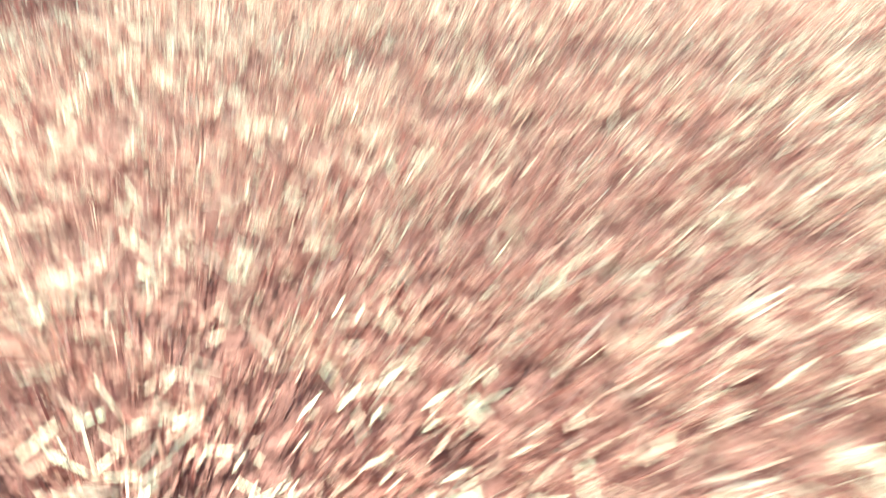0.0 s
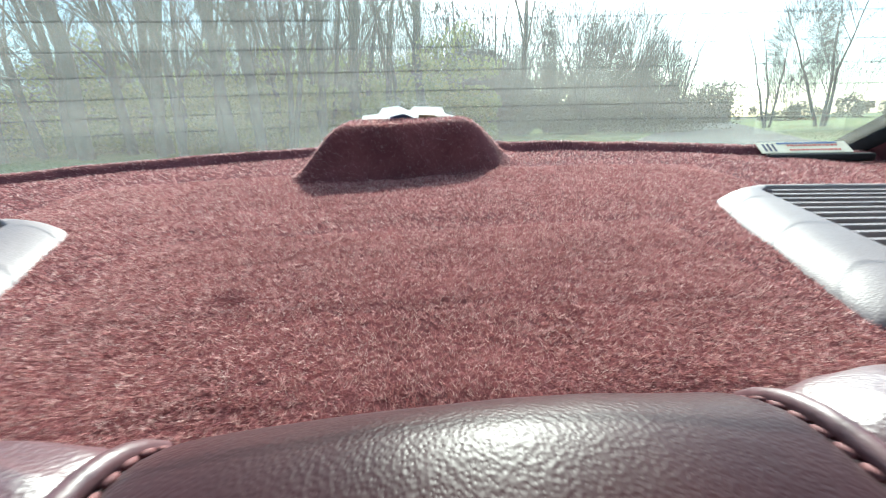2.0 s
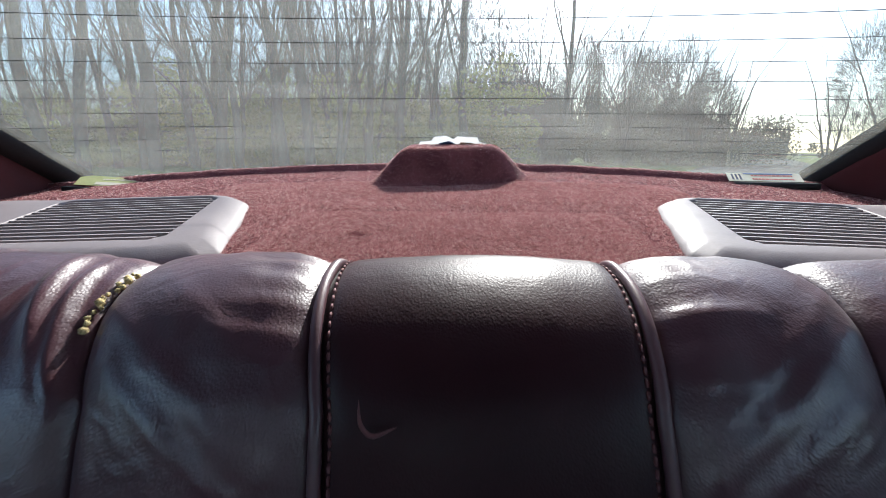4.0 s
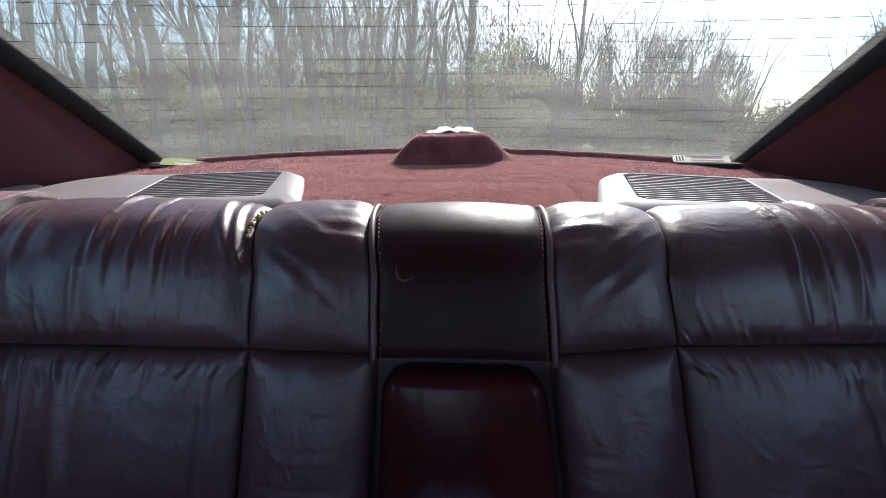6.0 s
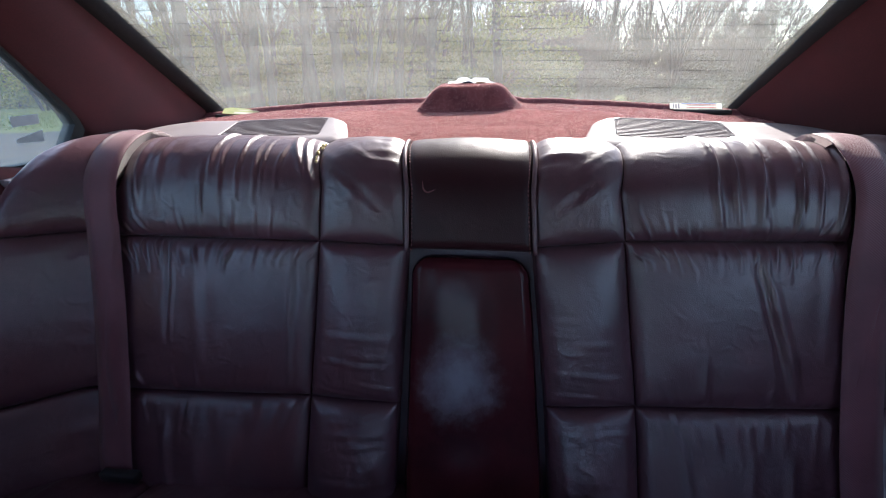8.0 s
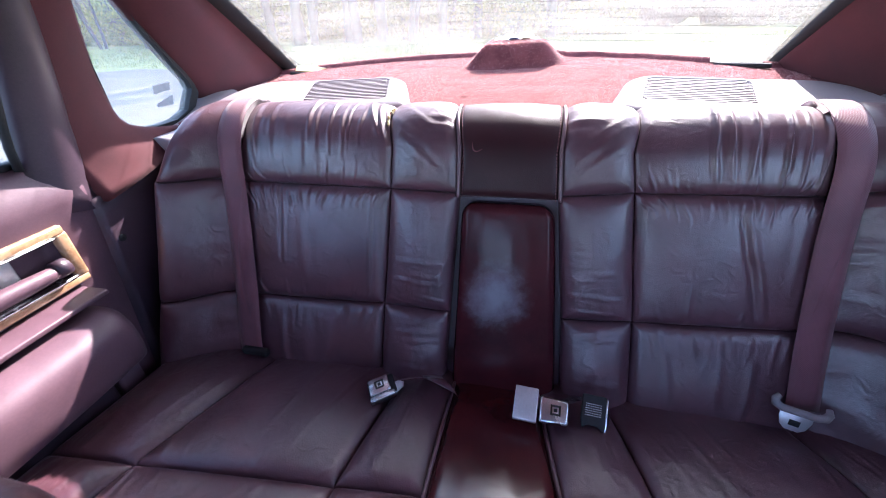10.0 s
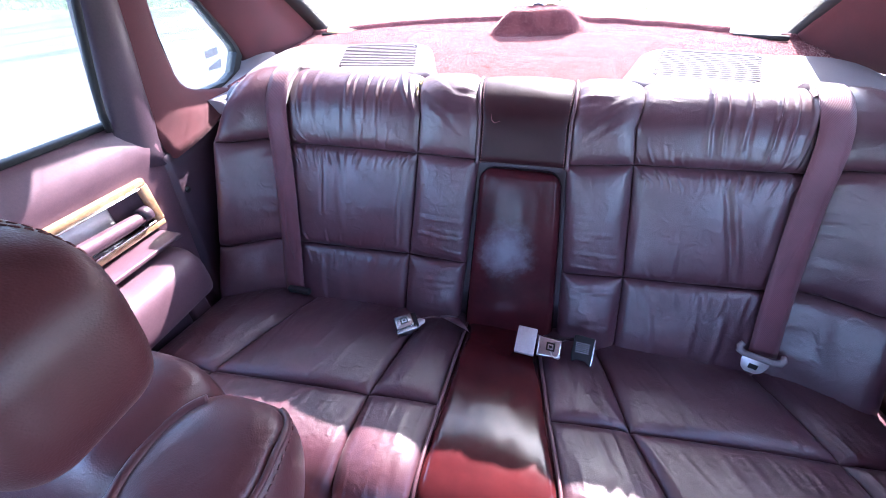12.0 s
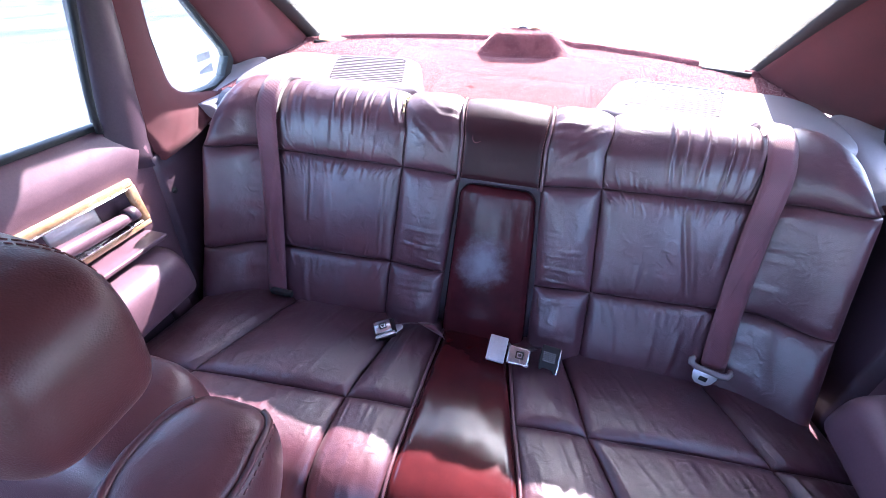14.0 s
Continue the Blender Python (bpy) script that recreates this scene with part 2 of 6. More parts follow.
PILE = pile_mat()
SOILED = islands("soiled_fibre", [(0.0, (0.05, 0.009, 0.013)), (1.0, (0.22, 0.038, 0.048))], 0.7, 0.2)
WHITE = islands("white_vinyl", [(0.0, (0.78, 0.78, 0.78)), (1.0, (0.82, 0.82, 0.81))], 0.45, 0.75)
CARPETBASE = surface("carpet_backing", (0.085, 0.026, 0.032), (0.19, 0.070, 0.075), (0.9, 1.0), 25, 900, 0.9, 0.0025, spec=0.2)
LEAF = islands("spring_leaf", [(0.0, (0.095, 0.110, 0.020)), (0.5, (0.18, 0.195, 0.036)), (1.0, (0.32, 0.30, 0.065))], 0.6, 0.28)
BLADES = islands("grass_blade", [(0.0, (0.07, 0.11, 0.025)), (0.6, (0.13, 0.17, 0.04)), (1.0, (0.26, 0.23, 0.10))], 0.7, 0.3)


def glass(name, dust, tint=(0.94, 0.95, 0.90), streaks=False):
    """Window glass: clear, with a reflection at a slant and a film of dust that catches the light."""
    m, n, l, b = mat(name)
    n.remove(b)
    clear = n.new("ShaderNodeBsdfTransparent")
    clear.inputs[0].default_value = (*tint, 1)
    gloss = n.new("ShaderNodeBsdfGlossy")
    gloss.inputs["Roughness"].default_value = 0.02
    fr = node(n, "LayerWeight", Blend=0.08)
    half = n.new("ShaderNodeMath")
    half.operation = "MULTIPLY_ADD"
    half.inputs[1].default_value, half.inputs[2].default_value = 0.35, 0.02
    l.new(fr.outputs["Facing"], half.inputs[0])
    m1 = n.new("ShaderNodeMixShader")
    l.new(half.outputs[0], m1.inputs[0])
    l.new(clear.outputs[0], m1.inputs[1])
    l.new(gloss.outputs[0], m1.inputs[2])
    film = n.new("ShaderNodeBsdfTranslucent")
    film.inputs[0].default_value = (0.84, 0.81, 0.71, 1)
    tc = n.new("ShaderNodeTexCoord")
    mp = n.new("ShaderNodeMapping")
    mp.inputs["Scale"].default_value = (1.0, 6.0, 6.0) if streaks else (3, 3, 3)
    l.new(tc.outputs["Object"], mp.inputs["Vector"])
    nz = node(n, "TexNoise", Scale=3.0, Detail=7.0, Roughness=0.65)
    l.new(mp.outputs[0], nz.inputs["Vector"])
    mr = node(n, "MapRange")
    mr.inputs["From Min"].default_value, mr.inputs["From Max"].default_value = 0.3, 0.75
    mr.inputs["To Min"].default_value, mr.inputs["To Max"].default_value = dust
    l.new(nz.outputs["Fac"], mr.inputs["Value"])
    m2 = n.new("ShaderNodeMixShader")
    l.new(mr.outputs[0], m2.inputs[0])
    l.new(m1.outputs[0], m2.inputs[1])
    l.new(film.outputs[0], m2.inputs[2])
    l.new(m2.outputs[0], n["Material Output"].inputs["Surface"])
    return m


REARGLASS = glass("dusty_rear_glass", (0.029, 0.070), (0.75, 0.765, 0.735), streaks=True)
SIDEGLASS = glass("side_glass", (0.06, 0.12), (0.96, 0.96, 0.92))


def ground_mat():
    m, n, l, b = mat("lot_and_grass")
    geo = n.new("ShaderNodeNewGeometry")
    big = node(n, "TexNoise", Scale=0.35, Detail=6.0, Roughness=0.6)
    fine = node(n, "TexNoise", Scale=18.0, Detail=8.0, Roughness=0.7)
    l.new(geo.outputs["Position"], big.inputs["Vector"])
    l.new(geo.outputs["Position"], fine.inputs["Vector"])
    lot = ramp(n, [(0.3, (0.075, 0.071, 0.064)), (0.7, (0.125, 0.118, 0.105))])
    l.new(fine.outputs["Fac"], lot.inputs["Fac"])
    grass = ramp(n, [(0.3, (0.10, 0.13, 0.04)), (0.55, (0.17, 0.19, 0.06)), (0.75, (0.27, 0.24, 0.12))])
    l.new(fine.outputs["Fac"], grass.inputs["Fac"])
    at = n.new("ShaderNodeAttribute")
    at.attribute_name = "turf"
    add = n.new("ShaderNodeMath")
    add.operation = "MULTIPLY_ADD"
    l.new(big.outputs["Fac"], add.inputs[0])
    add.inputs[1].default_value = 0.5
    l.new(at.outputs["Fac"], add.inputs[2])
    edge = ramp(n, [(0.68, (0, 0, 0)), (0.82, (1, 1, 1))])
    l.new(add.outputs[0], edge.inputs["Fac"])
    mx = n.new("ShaderNodeMixRGB")
    l.new(edge.outputs["Color"], mx.inputs["Fac"])
    l.new(lot.outputs["Color"], mx.inputs["Color1"])
    l.new(grass.outputs["Color"], mx.inputs["Color2"])
    l.new(mx.outputs["Color"], b.inputs["Base Color"])
    b.inputs["Roughness"].default_value = 0.95
    b.inputs["Specular IOR Level"].default_value = 0.15
    bp = node(n, "Bump", Strength=0.6, Distance=0.03)
    l.new(fine.outputs["Fac"], bp.inputs["Height"])
    l.new(bp.outputs["Normal"], b.inputs["Normal"])
    return m


GROUND = ground_mat()


# ---- mesh helpers ----
def mesh_of(name, verts, faces, material, smooth=True):
    me = bpy.data.meshes.new(name)
    me.from_pydata([tuple(map(float, v)) for v in verts], [], [tuple(map(int, f)) for f in faces])
    me.polygons.foreach_set("use_smooth", [smooth] * len(me.polygons))
    me.materials.append(material)
    me.update()
    return me


def put(name, me, parent=None, label="", category="", kind="", group=""):
    ob = new(name, me)
    if parent is not None:
        ob.parent = parent
    return tagged(ob, label, category, group, kind)


def thing(name, label, category, at=(0, 0, 0), group=""):
    ob = new(name)
    ob.location = at
    ob.empty_display_size = 0.05
    return tagged(ob, label, category, group)


def part(name, verts_faces, material, parent, label="", smooth=True):
    """One mesh under a thing or a part. Coordinates are the world's; the thing's own place is taken off."""
    v, f = verts_faces
    off = np.zeros(3)
    p = parent
    while p is not None:
        off += np.array(p.location)
        p = p.parent
    ob = put(name, mesh_of(name, np.asarray(v, float) - off, f, material, smooth), parent, label)
    return ob


def from_bm(bm):
    bm.verts.index_update()
    v = [x.co[:] for x in bm.verts]
    f = [[x.index for x in p.verts] for p in bm.faces]
    bm.free()
    return v, f


def joined(*pieces):
    v, f = [], []
    for pv, pf in pieces:
        k = len(v)
        v += [tuple(x) for x in pv]
        f += [tuple(i + k for i in face) for face in pf]
    return v, f


def box(lo, hi, bevel=0.004, seg=2, m=None):
    bm = bmesh.new()
    bmesh.ops.create_cube(bm, size=1)
    lo, hi = Vector(lo), Vector(hi)
    for v in bm.verts:
        v.co = Vector([(lo[i] + hi[i]) / 2 + v.co[i] * (hi[i] - lo[i]) for i in range(3)])
    if bevel:
        bmesh.ops.bevel(bm, geom=bm.edges[:], offset=bevel, segments=seg, profile=0.5, affect="EDGES")
    if m is not None:
        bm.transform(m)
    return from_bm(bm)


def prism(outline, z0, z1, bevel=0.004, seg=2, m=None, top_only=False):
    """An upright block on an outline of (x, y); z0 and z1 may be functions of x and y."""
    bm = bmesh.new()
    h0 = z0 if callable(z0) else (lambda x, y: z0)
    h1 = z1 if callable(z1) else (lambda x, y: z1)
    low = [bm.verts.new((x, y, h0(x, y))) for x, y in outline]
    up = [bm.verts.new((x, y, h1(x, y))) for x, y in outline]
    n = len(outline)
    bm.faces.new(low[::-1])
    bm.faces.new(up)
    for i in range(n):
        bm.faces.new((low[i], low[(i + 1) % n], up[(i + 1) % n], up[i]))
    bmesh.ops.recalc_face_normals(bm, faces=bm.faces[:])
    if bevel:
        tops = set(up)
        edges = [e for e in bm.edges if (e.verts[0] in tops and e.verts[1] in tops)] if top_only else bm.edges[:]
        bmesh.ops.bevel(bm, geom=edges, offset=bevel, segments=seg, profile=0.5, affect="EDGES")
    if m is not None:
        bm.transform(m)
    return from_bm(bm)


def tube(points, radius, sides=8, caps=True):
    """A round bar along points; radius is one number or one a point."""
    pts = [Vector(p) for p in points]
    rad = [radius] * len(pts) if isinstance(radius, (int, float)) else list(radius)
    v, f, last = [], [], None
    for i, p in enumerate(pts):
        d = (pts[min(i + 1, len(pts) - 1)] - pts[max(i - 1, 0)]).normalized()
        a = d.orthogonal() if last is None else (last - d * last.dot(d))
        a = a.normalized() if a.length > 1e-6 else d.orthogonal().normalized()
        last = a
        b = d.cross(a)
        for k in range(sides):
            w = 2 * math.pi * k / sides
            v.append(p + (a * math.cos(w) + b * math.sin(w)) * rad[i])
    for i in range(len(pts) - 1):
        for k in range(sides):
            q = (k + 1) % sides
            f.append((i * sides + k, i * sides + q, (i + 1) * sides + q, (i + 1) * sides + k))
    if caps:
        f.append(tuple(range(sides))[::-1])
        f.append(tuple(range((len(pts) - 1) * sides, len(pts) * sides)))
    return v, f


def sheet(p, back=None):
    """A skin over a grid p[i][j] of places, with a rim and a rear side set off by back."""
    nu, nv = p.shape[:2]
    v = list(p.reshape(-1, 3))
    f = [(i * nv + j, (i + 1) * nv + j, (i + 1) * nv + j + 1, i * nv + j + 1) for i in range(nu - 1) for j in range(nv - 1)]
    if back is not None:
        k = nu * nv
        q = p + back
        ring = [(i, 0) for i in range(nu)] + [(nu - 1, j) for j in range(1, nv)] + [(i, nv - 1) for i in range(nu - 2, -1, -1)] + [(0, j) for j in range(nv - 2, 0, -1)]
        v += [q[i, j] for i, j in ring]
        n = len(ring)
        f += [(ring[a][0] * nv + ring[a][1], k + a, k + (a + 1) % n, ring[(a + 1) % n][0] * nv + ring[(a + 1) % n][1]) for a in range(n)]
        f.append(tuple(k + a for a in range(n)))
    return v, f


def double_sheet(p, back):
    """A thin pane over a grid: two skins and a rim."""
    nu, nv = p.shape[:2]
    v, f = sheet(p)
    k = nu * nv
    w = list((p + back).reshape(-1, 3))
    f2 = [tuple(i + k for i in face)[::-1] for face in f]
    ring = [i * nv for i in range(nu)] + [(nu - 1) * nv + j for j in range(1, nv)] + [i * nv + nv - 1 for i in range(nu - 2, -1, -1)] + list(range(nv - 2, 0, -1))
    n = len(ring)
    return v + w, f + f2 + [(ring[a], k + ring[a], k + ring[(a + 1) % n], ring[(a + 1) % n]) for a in range(n)]


def curve_through(ctrl, count=240):
    """Even points on a smooth line through the given ones."""
    c = np.array(ctrl, float)
    c = np.vstack([2 * c[0] - c[1], c, 2 * c[-1] - c[-2]])
    out = []
    for i in range(1, len(c) - 2):
        for t in np.linspace(0, 1, 40, endpoint=False):
            a, b, d, e = c[i - 1:i + 3]
            out.append(0.5 * (2 * b + (d - a) * t + (2 * a - 5 * b + 4 * d - e) * t * t + (3 * b - a - 3 * d + e) * t ** 3))
    out.append(c[-2])
    out = np.array(out)
    s = np.r_[0, np.cumsum(np.linalg.norm(np.diff(out, axis=0), axis=1))]
    g = np.linspace(0, s[-1], count)
    return np.stack([np.interp(g, s, out[:, k]) for k in range(out.shape[1])], 1), s[-1]


def wave(x, y, seed):
    return noise.noise(Vector((x, y, seed)))


def steps(n, pull=0.65):
    """Numbers from 0 to 1, closer together at both ends."""
    t = np.linspace(0, 1, n)
    return (1 - pull) * t + pull * (0.5 - 0.5 * np.cos(np.pi * t))


def smooth(a, b, x):
    t = min(1.0, max(0.0, (x - a) / (b - a)))
    return t * t * (3 - 2 * t)


class Profile:
    """A line (y, z) from which a padded surface is drawn out along x. Its place s runs from 0 to 1."""

    def __init__(self, ctrl):
        self.p, self.length = curve_through(ctrl)
        self.g = np.linspace(0, 1, len(self.p))
        d = np.gradient(self.p, axis=0)
        d /= np.linalg.norm(d, axis=1)[:, None]
        self.n = np.stack([-d[:, 1], d[:, 0]], 1)

    def at(self, s):
        return [np.interp(s, self.g, self.p[:, k]) for k in (0, 1)]

    def normal(self, s):
        return [np.interp(s, self.g, self.n[:, k]) for k in (0, 1)]

    def s_of(self, axis, value):
        """The first place at which y (0) or z (1) reaches a value."""
        d = self.p[:, axis] - value
        hit = np.nonzero(d[:-1] * d[1:] <= 0)[0]
        return float(self.g[hit[0]])


def pad(name, parent, material, prof, x0, x1, s0, s1, puff=0.012, edge=0.014, radius=0.022, relief=None, nu=40, nv=40, label="", side=1, thick=0.05, shift=None):
    """A stuffed pad between two seams in x (functions of s) and two in s (functions of the share u)."""
    us, vs = steps(nu), steps(nv)
    p = np.zeros((nu, nv, 3))
    back = np.zeros((nu, nv, 3))
    for i, u in enumerate(us):
        for j, v in enumerate(vs):
            s = s0(u) + (s1(u) - s0(u)) * v
            a, b = x0(s), x1(s)
            x = a + (b - a) * u
            y, z = prof.at(s)
            ny, nz = prof.normal(s)
            du, dv = min(u, 1 - u) * (b - a), min(v, 1 - v) * (s1(u) - s0(u)) * prof.length
            fu = math.sqrt(max(0, 1 - (1 - min(du / radius, 1)) ** 2))
            fv = math.sqrt(max(0, 1 - (1 - min(dv / radius, 1)) ** 2))
            h = -edge + edge * min(fu, fv) * (0.55 + 0.45 * max(fu, fv)) + puff * (1 - (2 * u - 1) ** 2) * math.sqrt(max(0, 1 - (2 * v - 1) ** 2))
            if relief:
                h += relief(u, v, x, s) * min(1, (min(du, dv) + 0.004) / 0.016)
            h *= side
            p[i, j] = (x, y + ny * h, z + nz * h)
            if shift:
                p[i, j] += np.array(shift(u, v))
            back[i, j] = (0, -ny * side * thick, -nz * side * thick)
    if side > 0:
        p, back = p[::-1], back[::-1]
    return part(name, sheet(p, back), material, parent, label)


def line(*pts):
    """A function through pairs (place, value)."""
    xs, ys = [p[0] for p in pts], [p[1] for p in pts]
    return lambda t: float(np.interp(t, xs, ys))


def flat(value):
    return lambda t: value


# ---- the shell of the car ----
def shelf_z(x, y):
    """Height of the parcel shelf: it rises to the rear and is crowned across."""
    return 1.122 + 0.115 * y - 0.045 * x * x


def rim_y(x):
    """Where the shelf ends at the foot of the bowed glass."""
    return 0.452 + 0.088 * (1 - min(1.0, ((x + 0.05) / 0.69) ** 2))


def mound(x, y):
    """The carpeted housing on the shelf, and the rolled rim along the glass."""
    w = abs(x + 0.018 - 0.08 * (y - 0.40))
    skew = y - 0.16 * (x + 0.018)
    front = smooth(0.362, 0.398, skew - 0.9 * max(0.0, w - 0.05) ** 1.5)
    side = smooth(0.138, 0.066, w)
    rear = 1 - smooth(0.445, 0.510, y)
    end = rim_y(x)
    rim = 0.010 * smooth(end - 0.026, end - 0.014, y) * (1 - smooth(end - 0.004, end + 0.006, y))
    body = side * front
    return 0.055 * (body ** 0.85) * (0.35 + 0.65 * rear) + rim * (1 - body)


def shelf_top(x, y):
    return shelf_z(x, y) + mound(x, y) + 0.0018 * wave(x * 16, y * 16, 3.0)


GL_Y, GL_Z, GL_K = 0.468, 1.172, -0.60
BOW = 0.09


def glass_z(y):
    return GL_Z + GL_K * (y - GL_Y)


def shell():
    # rear window, bowed a little to the rear in the middle
    ys = np.linspace(0.497, -0.03, 14)
    p = np.zeros((25, 14, 3))
    for i, u in enumerate(np.linspace(0, 1, 25)):
        for j, y in enumerate(ys):
            a, b = -0.745 + 0.10 * (0.49 - y) * 1.1, 0.648 - 0.10 * (0.49 - y) * 1.3
            x = a + (b - a) * u
            bow = BOW * (1 - (2 * u - 1) ** 2)
            p[i, j] = (x, y + bow, glass_z(y) + 0.012 * (1 - (2 * u - 1) ** 2))
    win = put("window_1", mesh_of("window_1", *double_sheet(p, np.array([0, -0.0020, -0.0035])), REARGLASS), None, "dusty sloping rear window with defroster wires", "car window", "structure")
    win.visible_shadow = False
    # heating wires on the inside of the glass
    for k in range(15):
        y = 0.395 - k * 0.030
        pts = []
        for u in np.linspace(0.015, 0.985, 25):
            a, b = -0.745 + 0.11 * (0.49 - y), 0.648 - 0.13 * (0.49 - y)
            e = 1 - (2 * u - 1) ** 2
            pts.append((a + (b - a) * u, y + BOW * e - 0.0030, glass_z(y) + 0.012 * e - 0.0052))
        part("heating_wire", tube(pts, 0.00045, 4), BLACK, win)
    # black gasket at both sides and the foot of the glass
    for side, x0, k in ((-1, -0.745, 0.11), (1, 0.648, -0.13)):
        rows = np.zeros((12, 5, 3))
        for i, y in enumerate(np.linspace(0.505, -0.03, 12)):
            x = x0 + k * (0.49 - y)
            for j, (dx, dn) in enumerate(((0.024 if side < 0 else 0.014, 0.002), (0.020 if side < 0 else 0.012, -0.012), (0.004, -0.020), (-0.012, -0.024), (-0.03, -0.024))):
                rows[i, j] = (x - side * dx, y + dn * 0.5, glass_z(y) + dn * 0.86)
        part("gasket", sheet(rows, np.array([0, 0.004, 0.014])), RUBBER, win, "black rubber gasket")
    # sail panels between the quarter glass and the rear window
    for side in (-1, 1):
        sx = (lambda v: v) if side < 0 else (lambda v: -v - 0.02)
        off = 0.0 if side < 0 else 0.095
        n, m = 22, 18
        p = np.zeros((n, m, 3))
        for i, u in enumerate(np.linspace(0, 1, n)):
            for j, v in enumerate(np.linspace(0, 1, m)):
                a = np.array([-0.815 + 0.06 * v, 0.148 - 0.27 * v - 0.05 * max(0, v - 0.75), 1.12 + 0.34 * v])
                b = np.array([-0.772 + off + 0.066 * v, 0.515 - 0.545 * v, 1.130 + 0.335 * v])
                q = a + (b - a) * u
                q[0] += 0.034 * math.sin(math.pi * u) ** 0.7
                q[0] += 0.012 * smooth(0.75, 1.0, u)
                q[0] = sx(q[0])
                p[i, j] = q
        put("trim_pillar", mesh_of("trim_pillar", *sheet(p, np.array([side * 0.02, 0, 0])), CLOTH), None, "maroon cloth-covered rear pillar trim", "pillar trim", "structure")
        # body pillar between the door and the quarter glass, flaring at its foot
        n, m = 14, 26
        p = np.zeros((n, m, 3))
        for i, u in enumerate(np.linspace(0, 1, n)):
            for j, v in enumerate(np.linspace(0, 1, m)):
                z = 1.005 + 0.47 * v
                y0 = -0.240 - 0.012 * math.sin(v * 2.2) + 0.11 * max(0, v - 0.3)
                y1 = -0.103 + 0.020 * max(0, v - 0.45) - 0.012 * math.sin(math.pi * v) + 0.155 * math.exp(-((z - 1.028) / 0.046) ** 2)
                zz = z + (0.055 * u * math.exp(-v * 9) + 0.02 * u * u * math.exp(-v * 5))
                y = y0 + (y1 - y0) * u
                x = -0.806 + 0.052 * v + 0.062 * math.exp(-v * 6) - 0.014 * u + 0.016 * math.sin(math.pi * u)
                p[i, j] = (sx(x), y, zz)
        put("trim_pillar", mesh_of("trim_pillar", *sheet(p, np.array([side * 0.03, 0, 0])), CLOTH), None, "maroon fabric-wrapped pillar beside the quarter window", "pillar trim", "structure")
        # quarter window
        out = [(-0.105, 1.085), (0.045, 1.088), (0.085, 1.103), (0.116, 1.150), (0.108, 1.172), (0.022, 1.285), (-0.050, 1.385), (-0.080, 1.46), (-0.125, 1.46), (-0.125, 1.25)]
        n = len(out)
        tilt = lambda z: -0.822 + 0.12 * max(0, z - 1.09)
        for nm, grow, x0, x1, mt in (("glass", 0.0, 0.0, 0.004, SIDEGLASS), ("frame", 0.016, -0.012, 0.010, RUBBER)):
            v, f = [], []
            if nm == "glass":
                for dx in (x0, x1):
                    v += [(sx(tilt(z) + dx), y, z) for y, z in out]
                f = [tuple(range(n)), tuple(range(n, 2 * n))[::-1]] + [(i, (i + 1) % n, n + (i + 1) % n, n + i) for i in range(n)]
                q = put("window_2" if side < 0 else "window_3", mesh_of("quarter_glass", v, f, mt, False), None, "small tapered rear quarter window", "car window", "structure")
                q.visible_shadow = False
                quarter = q
            else:
                c = np.mean(out, 0)
                ring = []
                for y, z in out:
                    d = np.array([y, z]) - c
                    d = d / np.linalg.norm(d)
                    ring.append(((y, z), (y - d[0] * 0.006, z - d[1] * 0.006), (y + d[0] * grow, z + d[1] * grow)))
                for dx in (x0, x1 + 0.006):
                    v += [(sx(tilt(z) + dx), y, z) for _, (y, z), _ in ring]
                for dx in (x0, x1 + 0.006):
                    v += [(sx(tilt(z) + dx), y, z) for _, _, (y, z) in ring]
                for i in range(n):
                    j = (i + 1) % n
                    f += [(i, j, n + j, n + i), (n + i, n + j, 3 * n + j, 3 * n + i), (2 * n + i, 2 * n + j, 3 * n + j, 3 * n + i)]
                part("window_frame", (v, f), mt, quarter, "black rubber seal", smooth=False)
        # light vinyl sill under the quarter window, running back to the shelf
        p = np.zeros((20, 8, 3))
        for i, u in enumerate(np.linspace(0, 1, 20)):
            for j, v in enumerate(np.linspace(0, 1, 8)):
                y = -0.075 + 0.30 * u
                w = 0.135 * (1 - 0.35 * u)
                p[i, j] = (sx(-0.828 + w * v), y, 1.083 + 0.055 * smooth(0.25, 0.95, u) - 0.010 * v * v - 0.02 * smooth(0.7, 1.0, v))
        put("trim_sill", mesh_of("trim_sill", *sheet(p, np.array([0, 0, -0.05])), PLASTIC), None, "mauve vinyl ledge below the quarter window", "trim", "structure")
        # side panel beside the seat back, with a round plug hole
        p = np.zeros((16, 20, 3))
        for i, u in enumerate(np.linspace(0, 1, 16)):
            for j, v in enumerate(np.linspace(0, 1, 20)):
                y = -0.262 - 0.10 * (1 - v) ** 1.5 + 0.235 * u
                z = 0.30 + 0.715 * v
                p[i, j] = (sx(-0.752 - 0.030 * u * u - 0.004 * v), y, z + 0.02 * u * v)
        put("trim_side", mesh_of("trim_side", *sheet(p, np.array([side * 0.03, 0, 0])), DARKPLASTIC), None, "dark burgundy plastic jamb panel beside the rear seat", "trim", "structure")
        part_hole = thing("panel_plug", "round black plug in the jamb panel", "plug", (sx(-0.7585), -0.241, 0.926))
        part("cap", tube([(sx(-0.7615), -0.241, 0.926), (sx(-0.7540), -0.241, 0.926)], 0.0075, 12), BLACK, part_hole)
    # headliner and what closes the cabin forward and below
    p = np.zeros((24, 40, 3))
